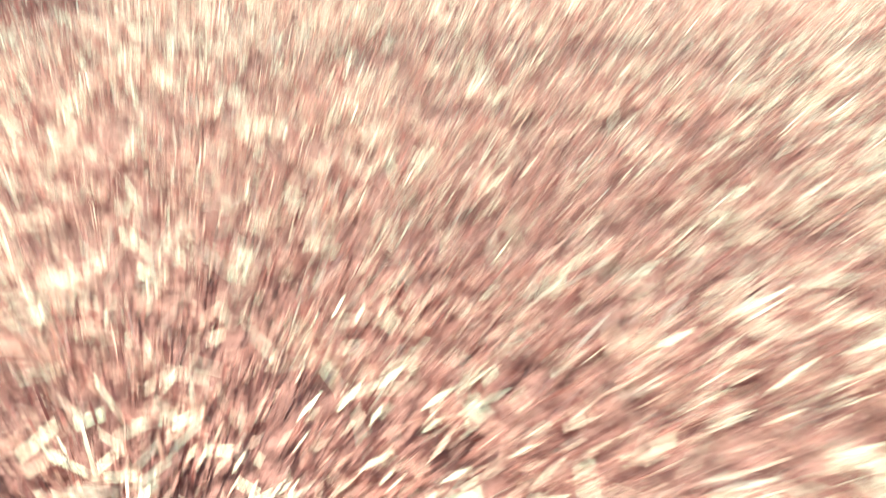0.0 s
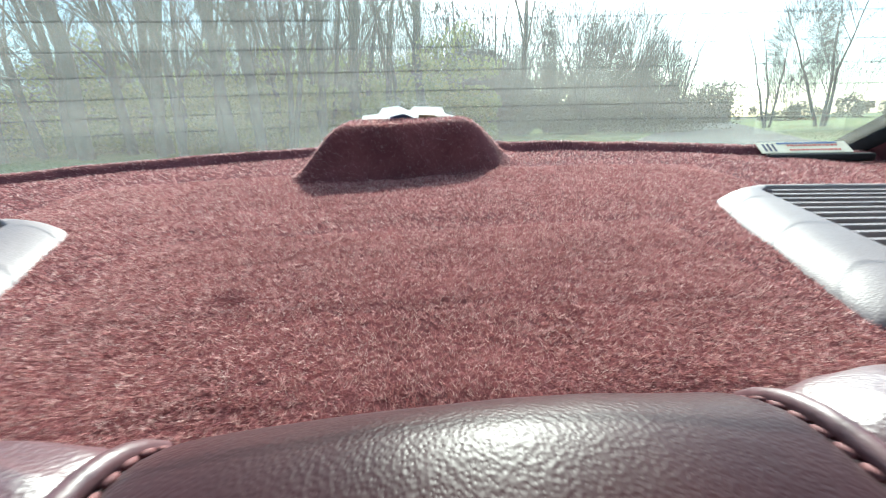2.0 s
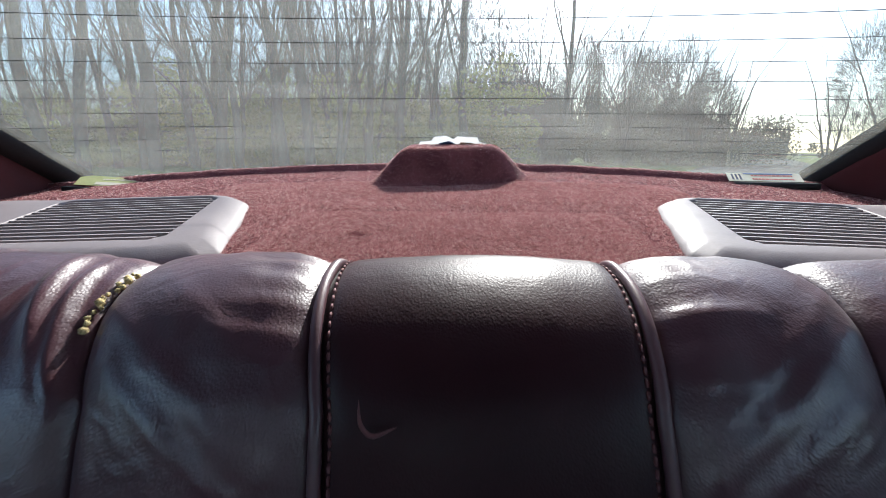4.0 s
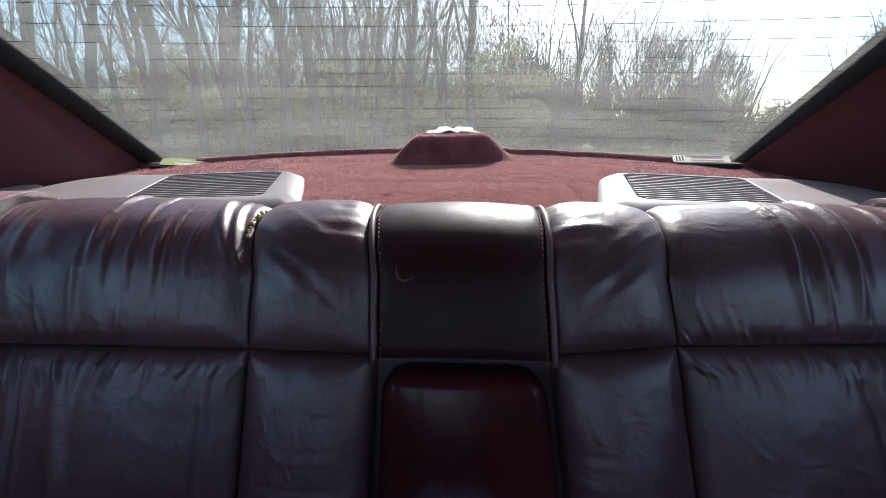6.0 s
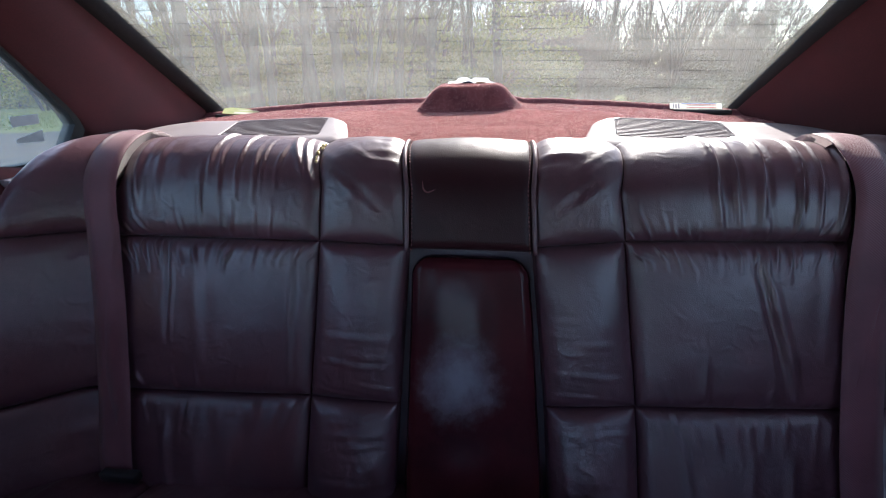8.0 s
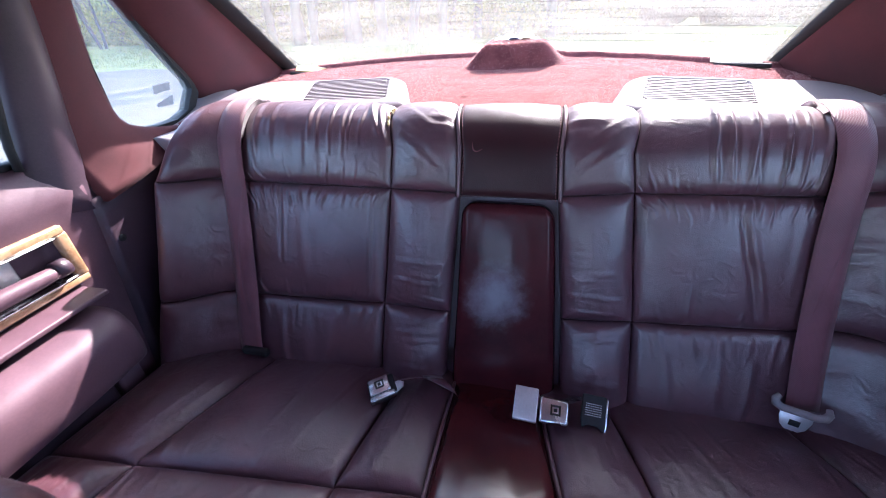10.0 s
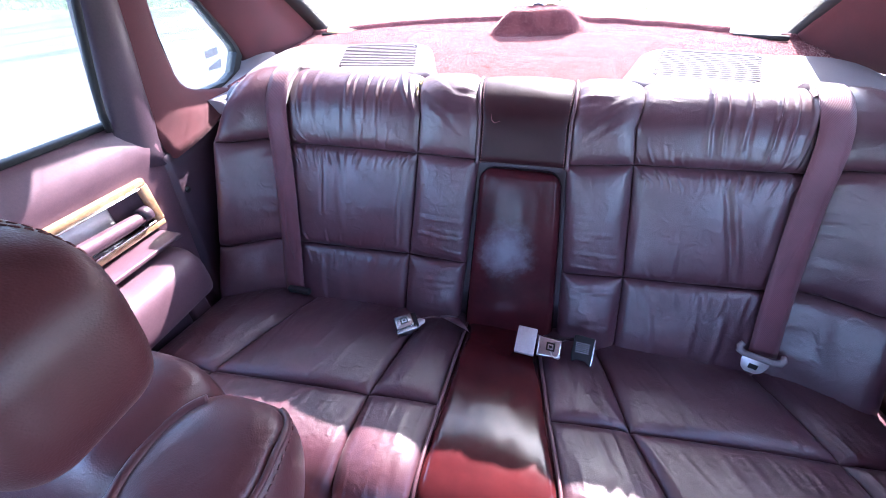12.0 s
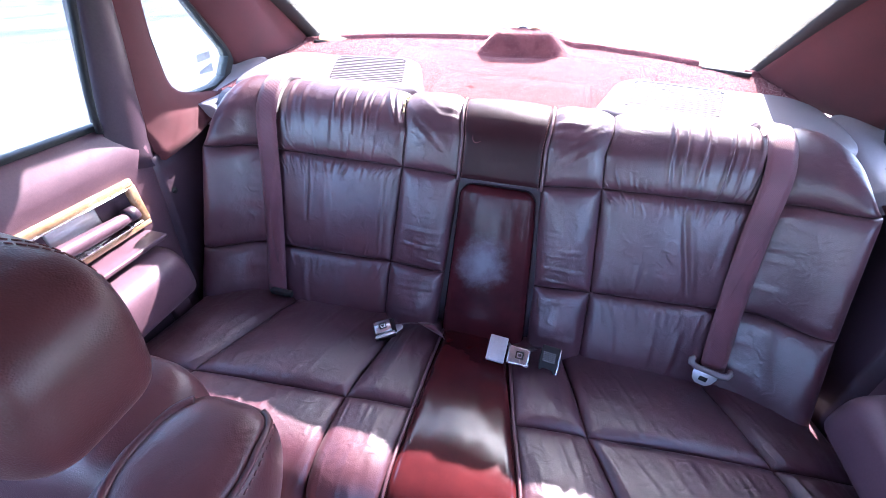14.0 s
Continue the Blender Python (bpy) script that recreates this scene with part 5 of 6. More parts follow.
# ---- front seat ----
def front_seat():
    t = thing("front_seat", "burgundy leather front seat back with a padded headrest", "car seat", (-0.365, -0.85, 0.40))

    def pw(v, e):
        return math.copysign(abs(v) ** e, v)

    def on(shape, a, b, out=1.0):
        """A place on a stuffed block: round-edged, leaning, its sides drawn in by the exponents."""
        cx, cy, cz, wx, wy, wz, ex, ez, ey, lean, tilt = shape
        cb = pw(math.cos(b), ez)
        x, y, z = wx * cb * pw(math.cos(a), ex) * out, wy * cb * pw(math.sin(a), ey) * out, wz * pw(math.sin(b), ez) * out
        return (cx + x + tilt * z, cy + y + lean * z, cz + z)

    def cushion(shape, n=72, m=60, relief=None):
        v, f = [], []
        for j in range(m + 1):
            b = -math.pi / 2 + math.pi * j / m
            for i in range(n):
                a = 2 * math.pi * i / n
                v.append(on(shape, a, b, 1 + (relief(a, b) * max(0.0, math.cos(b)) ** 0.5 if relief else 0)))
        for j in range(m):
            for i in range(n):
                k = (i + 1) % n
                f.append((j * n + i, j * n + k, (j + 1) * n + k, (j + 1) * n + i))
        return v, f
    cx = -0.358
    panel = lambda a, b: 0.006 * wave(a * 2, b * 3, 71) + 0.003 * wave(a * 7, b * 8, 72)
    part("backrest", cushion((cx, -0.806, 0.800, 0.120, 0.078, 0.226, 0.40, 0.42, 0.7, 0.27, 0.0), relief=panel), GRAINED, t)

    def bolster(side, seed):
        shape = (cx + side * 0.115, -0.820, 0.855, 0.0916 * side, 0.100, 0.1605, 0.655, 0.558, 0.9545, 0.259, 0.20 * side)

        def edge(a):
            """How far up the edge seam runs round the inboard side of the top."""
            return radians(62 - 14 * smooth(radians(20), radians(75), a) - 10 * smooth(radians(-20), radians(-70), a))

        def gather(a, b):
            w = math.atan2(math.sin(a), math.cos(a))
            d = b - edge(w)
            seam = math.exp(-(d / 0.055) ** 2) * max(0.0, math.cos(w - 0.1)) ** 0.4 if abs(w) < 1.4 else 0.0
            pucker = math.exp(-((d - 0.10) / 0.13) ** 2) * wave(w * 26, b * 2, seed + 1) * (1.0 if abs(w) < 1.2 else 0.0)
            return 0.006 * wave(a * 2, b * 3, seed) - 0.022 * seam + 0.010 * pucker
        body = part("inner_bolster" if side > 0 else "outer_bolster", cushion(shape, 150, 140, gather), GRAINED, t)
        arc = np.linspace(radians(72), radians(-72), 60)
        part("welt", tube([on(shape, a, edge(a) - 0.05, 1.0) for a in arc], 0.0034, 8), GRAINED, body, "ruffled edge roll")
        part("stitching", dot_line([on(shape, a, edge(a) - 0.17, 1.003) for a in arc], 0.0011, 0.0085, 0.0055), THREAD, body, "pale topstitching")
        part("piping", tube([on(shape, a, radians(60 + 6 * math.sin(a - 1.8)), 1.0) for a in np.linspace(radians(118), radians(235), 60)], 0.0060, 10), GRAINED, body, "rounded piping beside the centre panel")
    bolster(1, 75)
    bolster(-1, 85)
    head = (-0.3475, -0.7902, 1.161, 0.145, 0.0595, 0.0712, 0.74, 0.588, 0.4, 0.18, -0.15)
    hr = part("headrest", cushion(head, 96, 72, lambda a, b: 0.004 * wave(a * 3, b * 4, 73)), GRAINED, t, "smooth padded headrest")
    # a double row over the top and one row down each edge
    for a0 in (0.75, 0.95):
        rim = [on(head, a0, b, 1.004) for b in np.linspace(-0.7, 1.40, 40)] + [on(head, math.pi - a0, b, 1.004) for b in np.linspace(1.40, -0.7, 40)]
        part("stitching", dot_line(rim, 0.0010, 0.0075, 0.0055), THREAD, hr, "curved double stitching")
    for sx in (-0.42, -0.34):
        part("headrest_post", tube([(sx, -0.765, 0.97), (sx, -0.775, 1.13)], 0.006, 10), CHROME, t)
    part("seat_base", box((-0.62, -1.38, 0.30), (-0.11, -0.86, 0.56), 0.06, 4), GRAINED, t, "front seat cushion")


front_seat()


# ---- small things on the shelf and the glass ----
def shelf_items():
    # card standing at the foot of the glass, with a strip of print
    t = thing("window_label", "faded paper label with red print against the rear glass", "label", (0.54, 0.45, 1.165))
    m = Matrix.Translation((0.542, 0.449, 1.173)) @ Euler((radians(30), 0, radians(-15))).to_matrix().to_4x4()
    part("card", box((-0.056, -0.012, -0.0006), (0.056, 0.014, 0.0006), 0, 1, m), PAPER, t, smooth=False)
    bars(t, m @ pose(0.012, -0.0055, 0) @ Matrix.Diagonal((1.0, 3.0, 1.0, 1)), 2, 0.062, 0.0036, REDINK, 0.0007, seed=3)
    out = [box((-0.050 + 0.006 * k, -0.008, 0.0007), (-0.047 + 0.006 * k, 0.010, 0.0010), 0, 1, m) for k in range(3)]
    part("stripes", joined(*out), INK, t, smooth=False)
    part("rim_mark", joined(box((-0.03, 0.0095, 0.0007), (0.045, 0.0125, 0.001), 0, 1, m)), BLUE, t, smooth=False)
    # black tray edge the label stands on
    h = thing("label_holder", "dark strip at the foot of the rear glass", "holder", (0.54, 0.44, 1.16))
    part("strip", box((-0.058, -0.006, -0.011), (0.066, 0.010, 0.000), 0.002, 1, Matrix.Translation((0.548, 0.433, 1.166)) @ Euler((0, 0, radians(-17))).to_matrix().to_4x4()), BLACK, h)
    t = thing("window_label", "yellow-green card label against the rear glass", "label", (-0.64, 0.45, 1.15))
    m = Matrix.Translation((-0.640, 0.449, 1.160)) @ Euler((radians(30), radians(4), radians(12))).to_matrix().to_4x4()
    part("card", prism([(-0.056, -0.014), (0.060, -0.014), (0.060, 0.004), (0.050, 0.014), (-0.040, 0.016), (-0.056, 0.010)], -0.0006, 0.0006, 0, 1, m), PAPERGREEN, t, smooth=False)
    bars(t, m @ pose(0.012, 0.006, 0) @ Matrix.Diagonal((1.0, 3.0, 1.0, 1)), 1, 0.060, 0.004, PAPER, 0.0007, seed=8)
    part("panel_mark", box((-0.026, -0.011, 0.0007), (0.022, -0.003, 0.001), 0, 1, m), PAPER, t, smooth=False)
    h = thing("label_holder", "dark strip at the foot of the rear glass", "holder", (-0.64, 0.44, 1.14))
    part("strip", box((-0.070, -0.006, -0.011), (0.064, 0.010, 0.000), 0.002, 1, Matrix.Translation((-0.640, 0.434, 1.150)) @ Euler((0, radians(4), radians(11))).to_matrix().to_4x4()), BLACK, h)
    # die-cut decal on the glass just over the housing
    t = thing("window_decal", "white die-cut decal with blue and tan shapes", "decal", (-0.02, 0.46, 1.228))
    m = Matrix.Translation((-0.018, 0.470, 1.2265)) @ Euler((radians(-31), 0, 0)).to_matrix().to_4x4()
    ring = [(-0.068, -0.010), (-0.060, -0.014), (0.050, -0.014), (0.060, -0.006), (0.064, 0.004), (0.050, 0.008), (0.046, 0.016), (0.010, 0.018), (0.004, 0.013), (-0.010, 0.019), (-0.030, 0.017), (-0.036, 0.010), (-0.056, 0.008), (-0.060, 0.000), (-0.070, -0.003)]
    turn = lambda pts: [(x, -1.7 * y) for x, y in pts]
    part("backing", prism(turn(ring), -0.0005, 0.0005, 0, 1, m), WHITE, t, smooth=False)
    for pts, mt in (([(-0.020, -0.008), (0.004, -0.008), (0.010, 0.004), (-0.004, 0.010), (-0.022, 0.006)], BLUE), ([(-0.050, -0.008), (-0.030, -0.008), (-0.034, 0.002), (-0.050, 0.001)], BLUE), ([(0.014, -0.009), (0.046, -0.009), (0.052, 0.000), (0.036, 0.007), (0.016, 0.008)], TAN)):
        part("shape", prism(turn(pts), -0.0009, -0.0006, 0, 1, m), mt, t, smooth=False)
    # stickers on the quarter window
    for z, tip in ((1.166, 0), (1.138, 1)):
        t = thing("window_sticker", "small grey sticker on the quarter window", "sticker", (-0.812, 0.035, z), "quarter window stickers")
        o = [(0.006, z - 0.009), (0.052, z - 0.006 - 0.004 * tip), (0.054, z + 0.011), (0.006, z + 0.008 - 0.010 * tip)]
        v = [(-0.815 + 0.12 * (q - 1.09), y, q) for y, q in o] + [(-0.8142 + 0.12 * (q - 1.09), y, q) for y, q in o]
        part("film", (v, [(0, 1, 2, 3), (7, 6, 5, 4), (0, 4, 5, 1), (1, 5, 6, 2), (2, 6, 7, 3), (3, 7, 4, 0)]), STICKER, t, smooth=False)


STICKER = surface("grey_sticker", (0.25, 0.29, 0.32), (0.33, 0.37, 0.40), (0.5, 0.6), 20, 300, 0.02)
shelf_items()


# ---- outside ----
def turf(x, y):
    """Where the grass begins: behind and beside the gravel lot; a drive leads off on one side."""
    d = y - 0.12 * abs(x) - 10.2
    t = smooth(-2.5, 2.5, d)
    u = smooth(-2.5, 2.5, -x - 13.5 - 0.15 * y)
    t = max(t, u * 0.95)
    # drive
    w = x - 0.78 * y
    lane = smooth(6.5, 4.0, abs(w - 0.5)) * smooth(8, 14, y)
    return t * (1 - lane)


def ground():
    xs = np.r_[-2500, -600, -200, np.linspace(-80, 80, 90), 200, 600, 2500]
    ys = np.r_[-2500, -600, -100, np.linspace(-40, 110, 90), 250, 700, 2500]
    v = [(x, y, 0.06 * wave(x * 0.1, y * 0.1, 1.0) if abs(x) < 90 and abs(y) < 120 and abs(x) + abs(y) > 8 else 0.0) for x in xs for y in ys]
    n = len(ys)
    f = [(i * n + j, (i + 1) * n + j, (i + 1) * n + j + 1, i * n + j + 1) for i in range(len(xs) - 1) for j in range(n - 1)]
    me = mesh_of("ground", v, f, GROUND)
    at = me.attributes.new("turf", "FLOAT", "POINT")
    at.data.foreach_set("value", [turf(q[0], q[1]) for q in v])
    put("ground", me, None, "pale gravel lot with grass verge beyond", "ground", "structure")


ground()


def bare_tree(seed, height, spread, multi=1, fork=0.35, twigs=1.0, lean=0.0):
    """A leafless tree: (trunk mesh, branch mesh), grown by splitting limbs."""
    rnd = random.Random(seed)
    trunk, limbs = [], []

    def grow(p, d, length, r, depth, out):
        n = (6, 4, 3, 2, 1, 1)[min(depth, 5)]
        pts, rad = [p], [r]
        q, e = p.copy(), d.copy()
        for k in range(n):
            e = (e + Vector((rnd.gauss(0, 1), rnd.gauss(0, 1), rnd.gauss(0, 0.6))) * (0.060 + 0.042 * depth) + Vector((0, 0, 0.05))).normalized()
            q = q + e * (length / n)
            pts.append(q.copy())
            rad.append(r * (1 - 0.42 * (k + 1) / n) if depth < 4 else r * (1 - 0.8 * (k + 1) / n))
        out.append(tube(pts, rad, (7, 6, 5, 3, 3, 3)[min(depth, 5)], False))
        if depth >= 5 or length < 0.35:
            return
        kids = rnd.randint(3, 4) + (2 if depth == 0 else 0) - (1 if depth == 4 else 0)
        for k in range(kids):
            at = 0.45 + 0.55 * (k + 1) / kids if depth else 0.35 + 0.65 * (k + 1) / kids
            i = min(n, max(1, int(at * n + 0.5)))
            ax = Vector((rnd.gauss(0, 1), rnd.gauss(0, 1), rnd.gauss(0, 0.3))).normalized()
            ang = radians(rnd.uniform(16, 34) + spread * rnd.uniform(0, 14)) * (1.1 if depth == 0 else 1)
            dd = (e * math.cos(ang) + (ax - e * ax.dot(e)).normalized() * math.sin(ang) + Vector((0, 0, 0.12))).normalized()
            last = k == kids - 1
            grow(pts[i], dd if not last else (e + (dd - e) * (0.12 if depth < 2 else 0.4)).normalized(), length * (rnd.uniform(0.38, 0.66) if not last else 0.85), rad[i] * ((0.36 if depth == 0 else 0.5) if not last else 0.9), depth + 1, limbs)
    for k in range(multi):
        w = 2 * math.pi * k / max(multi, 1) + rnd.random()
        tilt = 0.0 if multi == 1 else rnd.uniform(0.05, 0.26)
        d = Vector((math.cos(w) * tilt + lean, math.sin(w) * tilt, 1)).normalized()
        base = Vector((math.cos(w), math.sin(w), 0)) * (0.22 if multi > 1 else 0)
        grow(base - Vector((0, 0, 0.15)), d, height * fork * (1 if multi == 1 else rnd.uniform(0.7, 1.0)), height * (0.0135 if multi == 1 else 0.0085), 0, trunk)
    return joined(*trunk), joined(*limbs)


TREES = []


def plant():
    kinds = [(1, 21, 0.6, 1, 0.42, 1.0), (2, 19, 0.8, 1, 0.36, 1.0), (3, 23, 0.5, 1, 0.46, 0.8), (4, 17, 1.0, 1, 0.3, 1.0), (5, 20, 0.7, 2, 0.40, 1.0), (6, 11, 1.5, 5, 0.34, 1.3), (7, 9.5, 1.7, 6, 0.32, 1.3), (8, 15, 1.2, 3, 0.36, 1.2)]
    for k, (seed, h, spread, multi, fork, tw) in enumerate(kinds):
        trunk, limbs = bare_tree(seed, h, spread, multi, fork, tw)
        t = thing("bare_tree", "leafless grey tree at the edge of the wood" if k < 5 else "leafless many-stemmed bushy tree", "tree", (0, 0, 0), "bare trees")
        part("trunk", trunk, BARK, t)
        part("branches", limbs, TWIG, t, "bare twiggy branches")
        TREES.append(t)
    rnd = random.Random(12)
    spots = []
    # the wood behind the car
    az = -64.0
    while az < 14.5:
        for depth in (27, 32, 38, 47):
            if rnd.random() < 0.62:
                a = radians(az + rnd.uniform(-2.2, 2.2))
                d = depth + rnd.uniform(-2.5, 3) + max(0, az - 2) * 0.5
                s = rnd.uniform(0.8, 1.15)
                if abs(math.degrees(a) - 9.1) < 6 and d < 40:
                    continue
                spots.append((d * math.tan(a), d, rnd.choice((0, 1, 2, 3, 4, 4, 0)), s))
        az += 4.1
    # clumps and single trees in the open on the other side
    for x, y, k, s in ((13.5, 46, 7, 1.1), (16.5, 47, 5, 1.8), (19.5, 44, 5, 1.8), (18.5, 50, 7, 1.2), (22.5, 45, 6, 1.95), (21, 48, 6, 1.9), (24.5, 43, 5, 1.55), (26, 47, 6, 1.9), (27.0, 44, 6, 1.9), (29.5, 43, 6, 1.75), (31.5, 45, 6, 1.4), (12, 52, 4, 0.9), (9.5, 50, 1, 0.85), (13.8, 55, 0, 0.8), (15.6, 58, 3, 0.85), (11.4, 56, 4, 0.85), (17.6, 57, 1, 0.72), (37, 39, 7, 1.0), (42, 38, 7, 1.4), (46, 60, 7, 0.7), (60, 72, 6, 0.8), (52, 40, 7, 0.9)):
        spots.append((x, y, k, s))
    # large trees at the near edge of the wood
    for x, y, k, s in ((-21.5, 22.5, 0, 1.25), (-17.2, 22.5, 2, 1.2), (-13.6, 23, 0, 1.15), (-11.2, 25, 3, 1.3), (-8.6, 24, 2, 1.1), (-15.0, 26, 1, 1.3), (-5.4, 26, 0, 1.0), (-19.4, 24.5, 3, 1.2), (-12.4, 22.8, 1, 1.0), (-9.9, 23.2, 0, 1.05), (-7.0, 24.6, 4, 1.1), (-3.4, 27, 2, 0.95), (-24.5, 23.5, 2, 1.2), (-0.8, 29, 1, 0.9)):
        spots.append((x, y, k, s))
    # at the side of the lot
    for x, y, k, s in ((-30, 12, 0, 1), (-33, 6, 2, 1), (-36, 17, 4, 1), (-31, 20, 1, 0.9), (-34, 0, 3, 1), (-29, 24, 7, 0.8), (30, 6, 7, 0.9), (36, -6, 7, 1.0)):
        spots.append((x, y, k, s))
    used = set()
    for x, y, k, s in spots:
        m = pose(x, y, 0, 0, 0, rnd.uniform(0, 360)) @ Matrix.Scale(s, 4)
        if k not in used:
            TREES[k].matrix_basis = m
            used.add(k)
        else:
            c = copy_thing(TREES[k], m)
            c.scale = (s, s, s)


plant()


def scatter_leaves(name, centres, per, size, radius, material, label, category, seed, squash=0.7):
    """Clouds of small leaves as one mesh."""
    rng = np.random.default_rng(seed)
    vs, fs, base = [], [], 0
    for cx, cy, cz, r in centres:
        n = int(per * r * r)
        d = rng.normal(size=(n, 3))
        d /= np.linalg.norm(d, axis=1)[:, None]
        q = d * (rng.uniform(0.15, 1.0, n) ** 0.6)[:, None] * r * np.array([1, 1, squash]) + (cx, cy, cz)
        q[:, 2] = np.maximum(q[:, 2], 0.05)
        a = rng.normal(size=(n, 3))
        a /= np.linalg.norm(a, axis=1)[:, None]
        b = np.cross(a, rng.normal(size=(n, 3)))
        b /= np.linalg.norm(b, axis=1)[:, None]
        sz = (size * rng.uniform(0.5, 1.4, n))[:, None]
        vs.append(np.stack([q - a * sz, q + b * sz * 0.5, q + a * sz, q - b * sz * 0.5], 1).reshape(-1, 3))
        fs.append((np.arange(n) * 4 + base)[:, None] + np.arange(4))
        base += n * 4
    v, f = np.concatenate(vs), np.concatenate(fs)
    me = bpy.data.meshes.new(name)
    me.vertices.add(len(v))
    me.vertices.foreach_set("co", v.ravel().astype(np.float32))
    me.loops.add(f.size)
    me.loops.foreach_set("vertex_index", f.ravel().astype(np.int32))
    me.polygons.add(len(f))
    me.polygons.foreach_set("loop_start", np.arange(len(f), dtype=np.int32) * 4)
    me.update(calc_edges=True)
    me.materials.append(material)
    put(name, me, None, label, category, "stuff")


def undergrowth():
    rnd = random.Random(9)
    green, brown, far = [], [], []
    for k in range(500):
        a = radians(rnd.uniform(-62, 12))
        d = rnd.uniform(26, 40)
        green.append((d * math.tan(a), d, rnd.uniform(0.4, 7.0) * rnd.uniform(0.3, 1), rnd.uniform(0.7, 1.7)))
    for k in range(5):
        green.append((-30 - rnd.uniform(0, 6), rnd.uniform(0, 26), rnd.uniform(0.6, 2.2), rnd.uniform(0.7, 1.4)))
    for k in range(300):
        a = radians(rnd.uniform(-60, 40))
        d = rnd.uniform(29, 46) + (6 if a > 0.2 else 0)
        brown.append((d * math.tan(a), d, rnd.uniform(0.4, 4.5) * rnd.uniform(0.3, 1), rnd.uniform(0.9, 1.9)))
    for k in range(150):
        a = radians(rnd.uniform(-62, 58))
        d = rnd.uniform(75, 120)
        far.append((d * math.tan(a), d, rnd.uniform(0.4, 3.2), rnd.uniform(1.2, 3.0)))
    scatter_leaves("undergrowth", green, 230, 0.11, 1, LEAF, "fresh yellow-green leaves of woodland undergrowth", "shrubs", 1)
    scatter_leaves("dry_brush", brown, 150, 0.12, 1, BRUSH, "dry grey-brown brush along the wood", "brush", 2, 0.8)
    scatter_leaves("far_woods", far, 70, 0.30, 1, BRUSH, "hazy grey woods in the distance", "woods", 3, 0.9)


undergrowth()


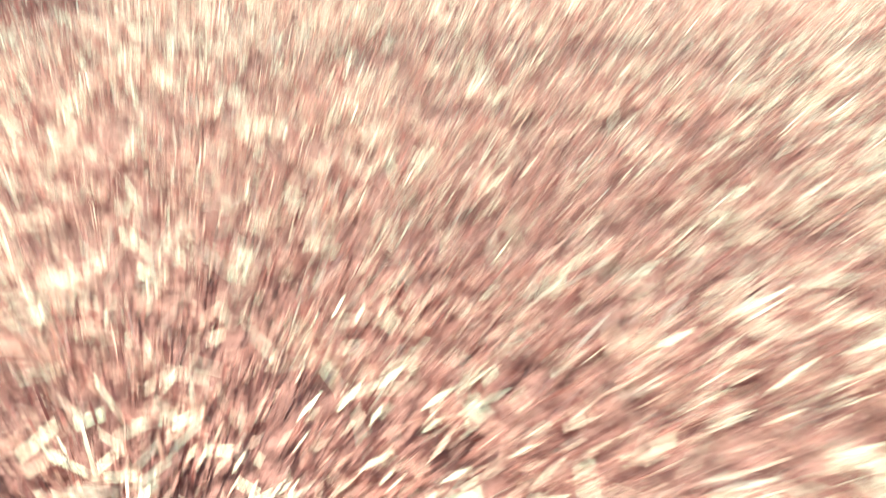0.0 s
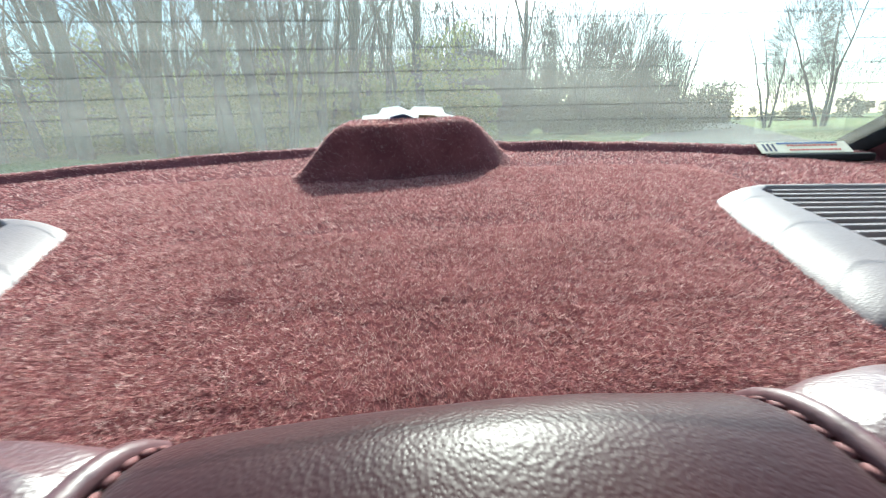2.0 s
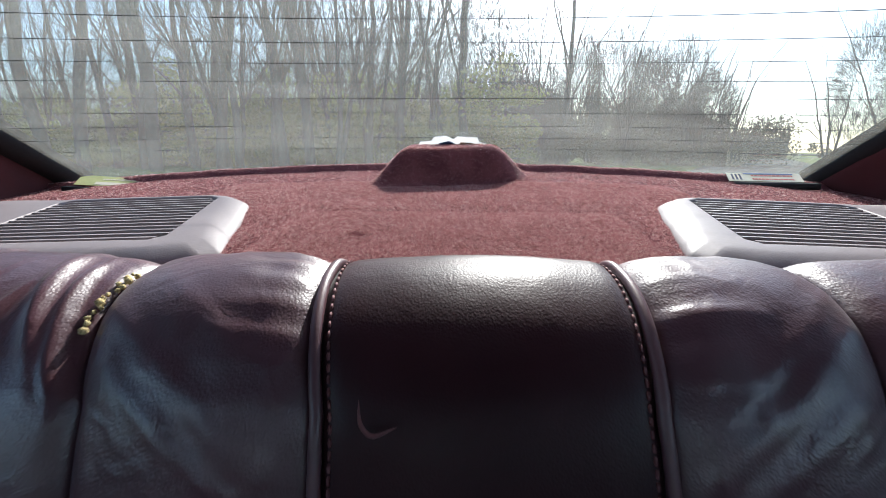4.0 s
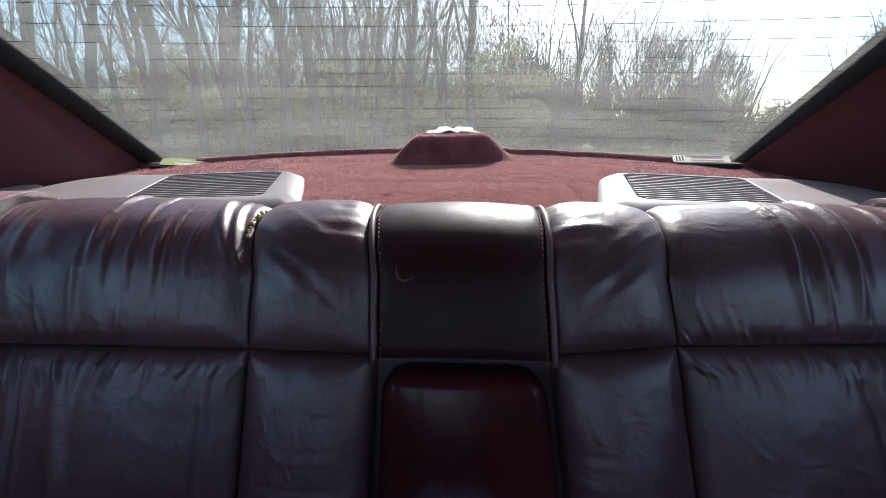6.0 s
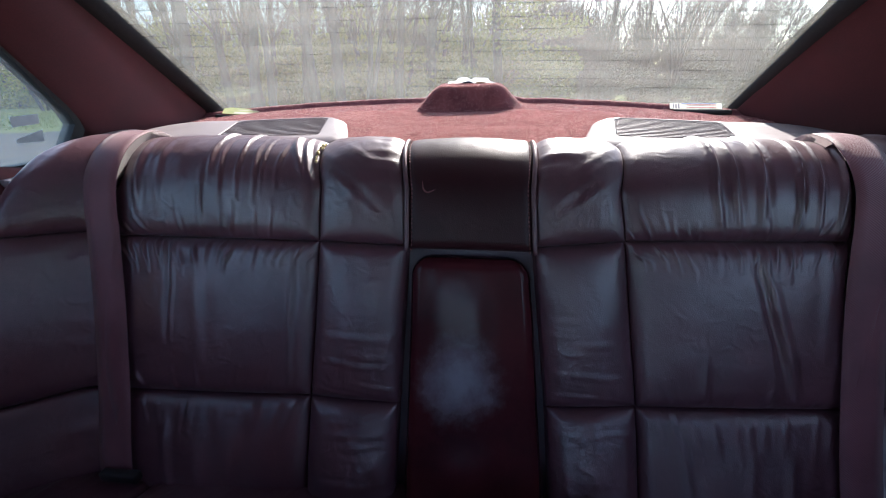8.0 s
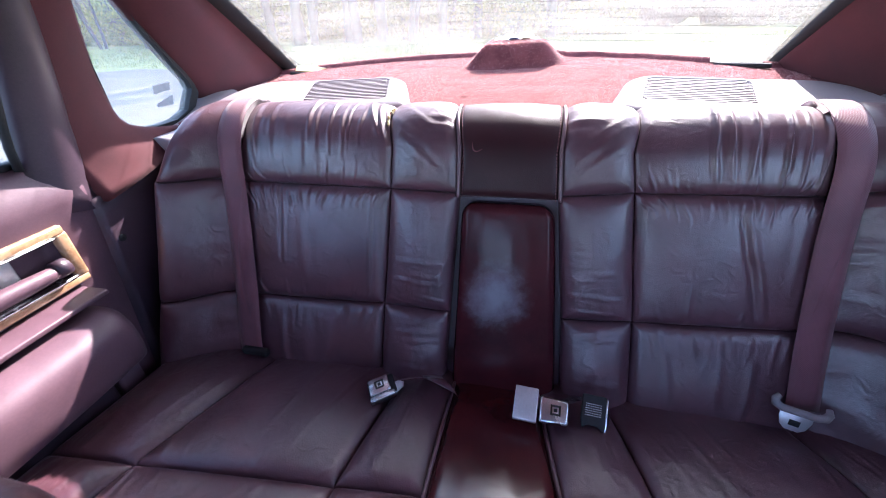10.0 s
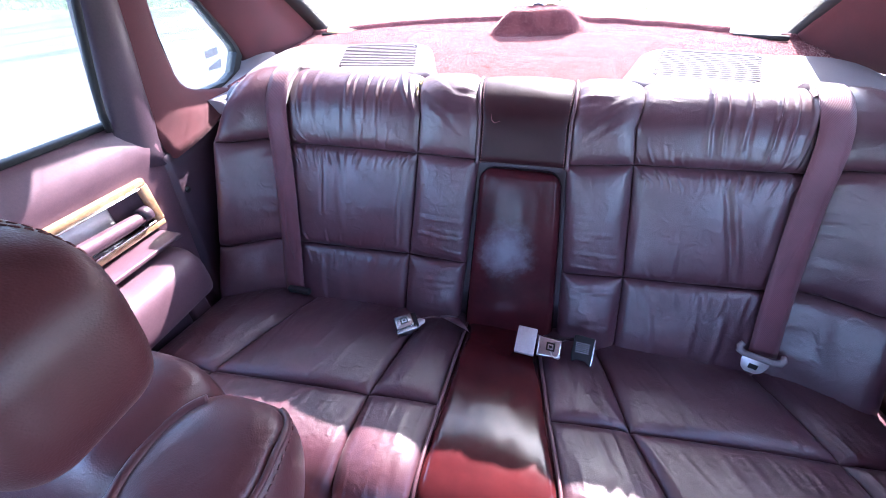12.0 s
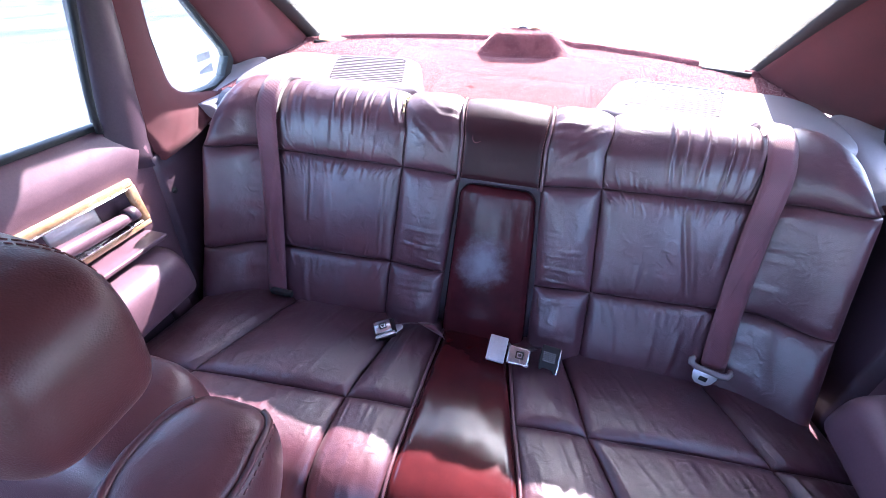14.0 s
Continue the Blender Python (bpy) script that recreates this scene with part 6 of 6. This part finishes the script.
def wood_twigs():
    """The mass of fine bare twigs that fills the wood between and behind the trunks."""
    rng = np.random.default_rng(17)
    n = 150000
    a, d = np.radians(rng.uniform(-64, 16.5, n)), rng.uniform(34, 74, n)
    x, y = d * np.tan(a), d + rng.uniform(-3, 3, n)
    crown = 17 + 2.6 * np.sin(x * 0.31 + 1.0) + 1.8 * np.sin(x * 0.83 + y * 0.2) - 6.0 * np.clip((np.degrees(a) - 4) / 9, 0, 1)
    z = crown * rng.beta(1.0, 1.7, n)
    # the deep of the wood, where stems and brush close the view
    k = 70000
    a, d = np.radians(rng.uniform(-66, 40, k)), rng.uniform(76, 110, k)
    x, y = np.r_[x, d * np.tan(a)], np.r_[y, d]
    z = np.r_[z, (np.where(np.degrees(a) < 12, 15.0, np.where(np.degrees(a) < 34, 12.0, 6.0)) + 3 * np.sin(a * 40)) * rng.beta(0.9, 1.8, k)]
    thick = np.r_[rng.uniform(0.010, 0.030, n), rng.uniform(0.05, 0.15, k)]
    n += k
    # the near edge of the wood, closest on one side
    k = 36000
    a, d = np.radians(-64 + 60 * rng.beta(1.0, 1.5, k)), rng.uniform(27, 44, k)
    x, y = np.r_[x, d * np.tan(a)], np.r_[y, d]
    z = np.r_[z, 19.0 * rng.beta(1.2, 1.2, k)]
    thick = np.r_[thick, rng.uniform(0.008, 0.022, k)]
    n += k
    # domed clumps in the open
    m = 56000
    cx = np.array([14.5, 18.5, 22.0, 25.5, 29.0, 44.0, 38.0, 10.6, 7.6])
    hw = np.array([2.6, 3.6, 3.4, 3.6, 2.8, 4.0, 2.6, 2.8, 3.0])
    ht = np.array([13.5, 14.5, 12.5, 13.5, 10.0, 15.0, 13.0, 10.0, 12.0])
    k = rng.integers(0, 9, m)
    u = rng.normal(size=(m, 3))
    u /= np.linalg.norm(u, axis=1)[:, None]
    r = rng.uniform(0.25, 1.0, m) ** 0.55
    x2, y2 = cx[k] + u[:, 0] * r * hw[k], np.array([46.0] * 5 + [38.0, 38.0, 52.0, 52.0])[k] + u[:, 1] * r * hw[k]
    z2 = ht[k] * (0.56 + 0.44 * u[:, 2] * r)
    out = np.stack([u[:, 0] * 0.9, u[:, 1] * 0.9, np.abs(u[:, 2]) + 0.35], 1)
    p = np.concatenate([np.stack([x, y, z], 1), np.stack([x2, y2, z2], 1)])
    q = np.concatenate([np.stack([rng.normal(0, 0.5, n), rng.normal(0, 0.5, n), rng.uniform(0.3, 1.2, n)], 1), out + rng.normal(0, 0.25, (m, 3))])
    q /= np.linalg.norm(q, axis=1)[:, None]
    ln = np.r_[rng.uniform(0.4, 1.7, n), rng.uniform(0.4, 1.4, m)][:, None]
    w = np.r_[thick, rng.uniform(0.006, 0.016, m)][:, None]
    side = np.cross(q, np.array([0.2, 1.0, 0.1]))
    side /= np.linalg.norm(side, axis=1)[:, None]
    v = np.stack([p - side * w, p + side * w, p + q * ln], 1).reshape(-1, 3)
    f = (np.arange(n + m) * 3)[:, None] + np.arange(3)
    put("wood_twigs", mesh_of("wood_twigs", v, f, HAZETWIG, False), None, "fine bare twigs of the leafless wood", "woods", "stuff")


wood_twigs()


def verge_grass():
    rng = np.random.default_rng(6)
    n = 60000
    x, y = rng.uniform(-28, 34, n), rng.uniform(11.5, 29, n)
    keep = np.array([turf(a, b) > 0.55 for a, b in zip(x, y)])
    x, y = x[keep], y[keep]
    n = len(x)
    h, w = rng.uniform(0.04, 0.13, n), rng.uniform(0.008, 0.02, n)
    a = rng.uniform(0, 2 * np.pi, n)
    dx, dy = np.cos(a) * w, np.sin(a) * w
    lx, ly = rng.normal(0, 0.04, n), rng.normal(0, 0.04, n)
    v = np.stack([np.stack([x - dx, y - dy, np.zeros(n) - 0.03], 1), np.stack([x + dx, y + dy, np.zeros(n) - 0.03], 1), np.stack([x + lx, y + ly, h], 1)], 1).reshape(-1, 3)
    f = (np.arange(n) * 3)[:, None] + np.arange(3)
    put("verge_grass", mesh_of("verge_grass", v, f, BLADES, False), None, "short spring grass on the verge", "grass", "stuff")


verge_grass()
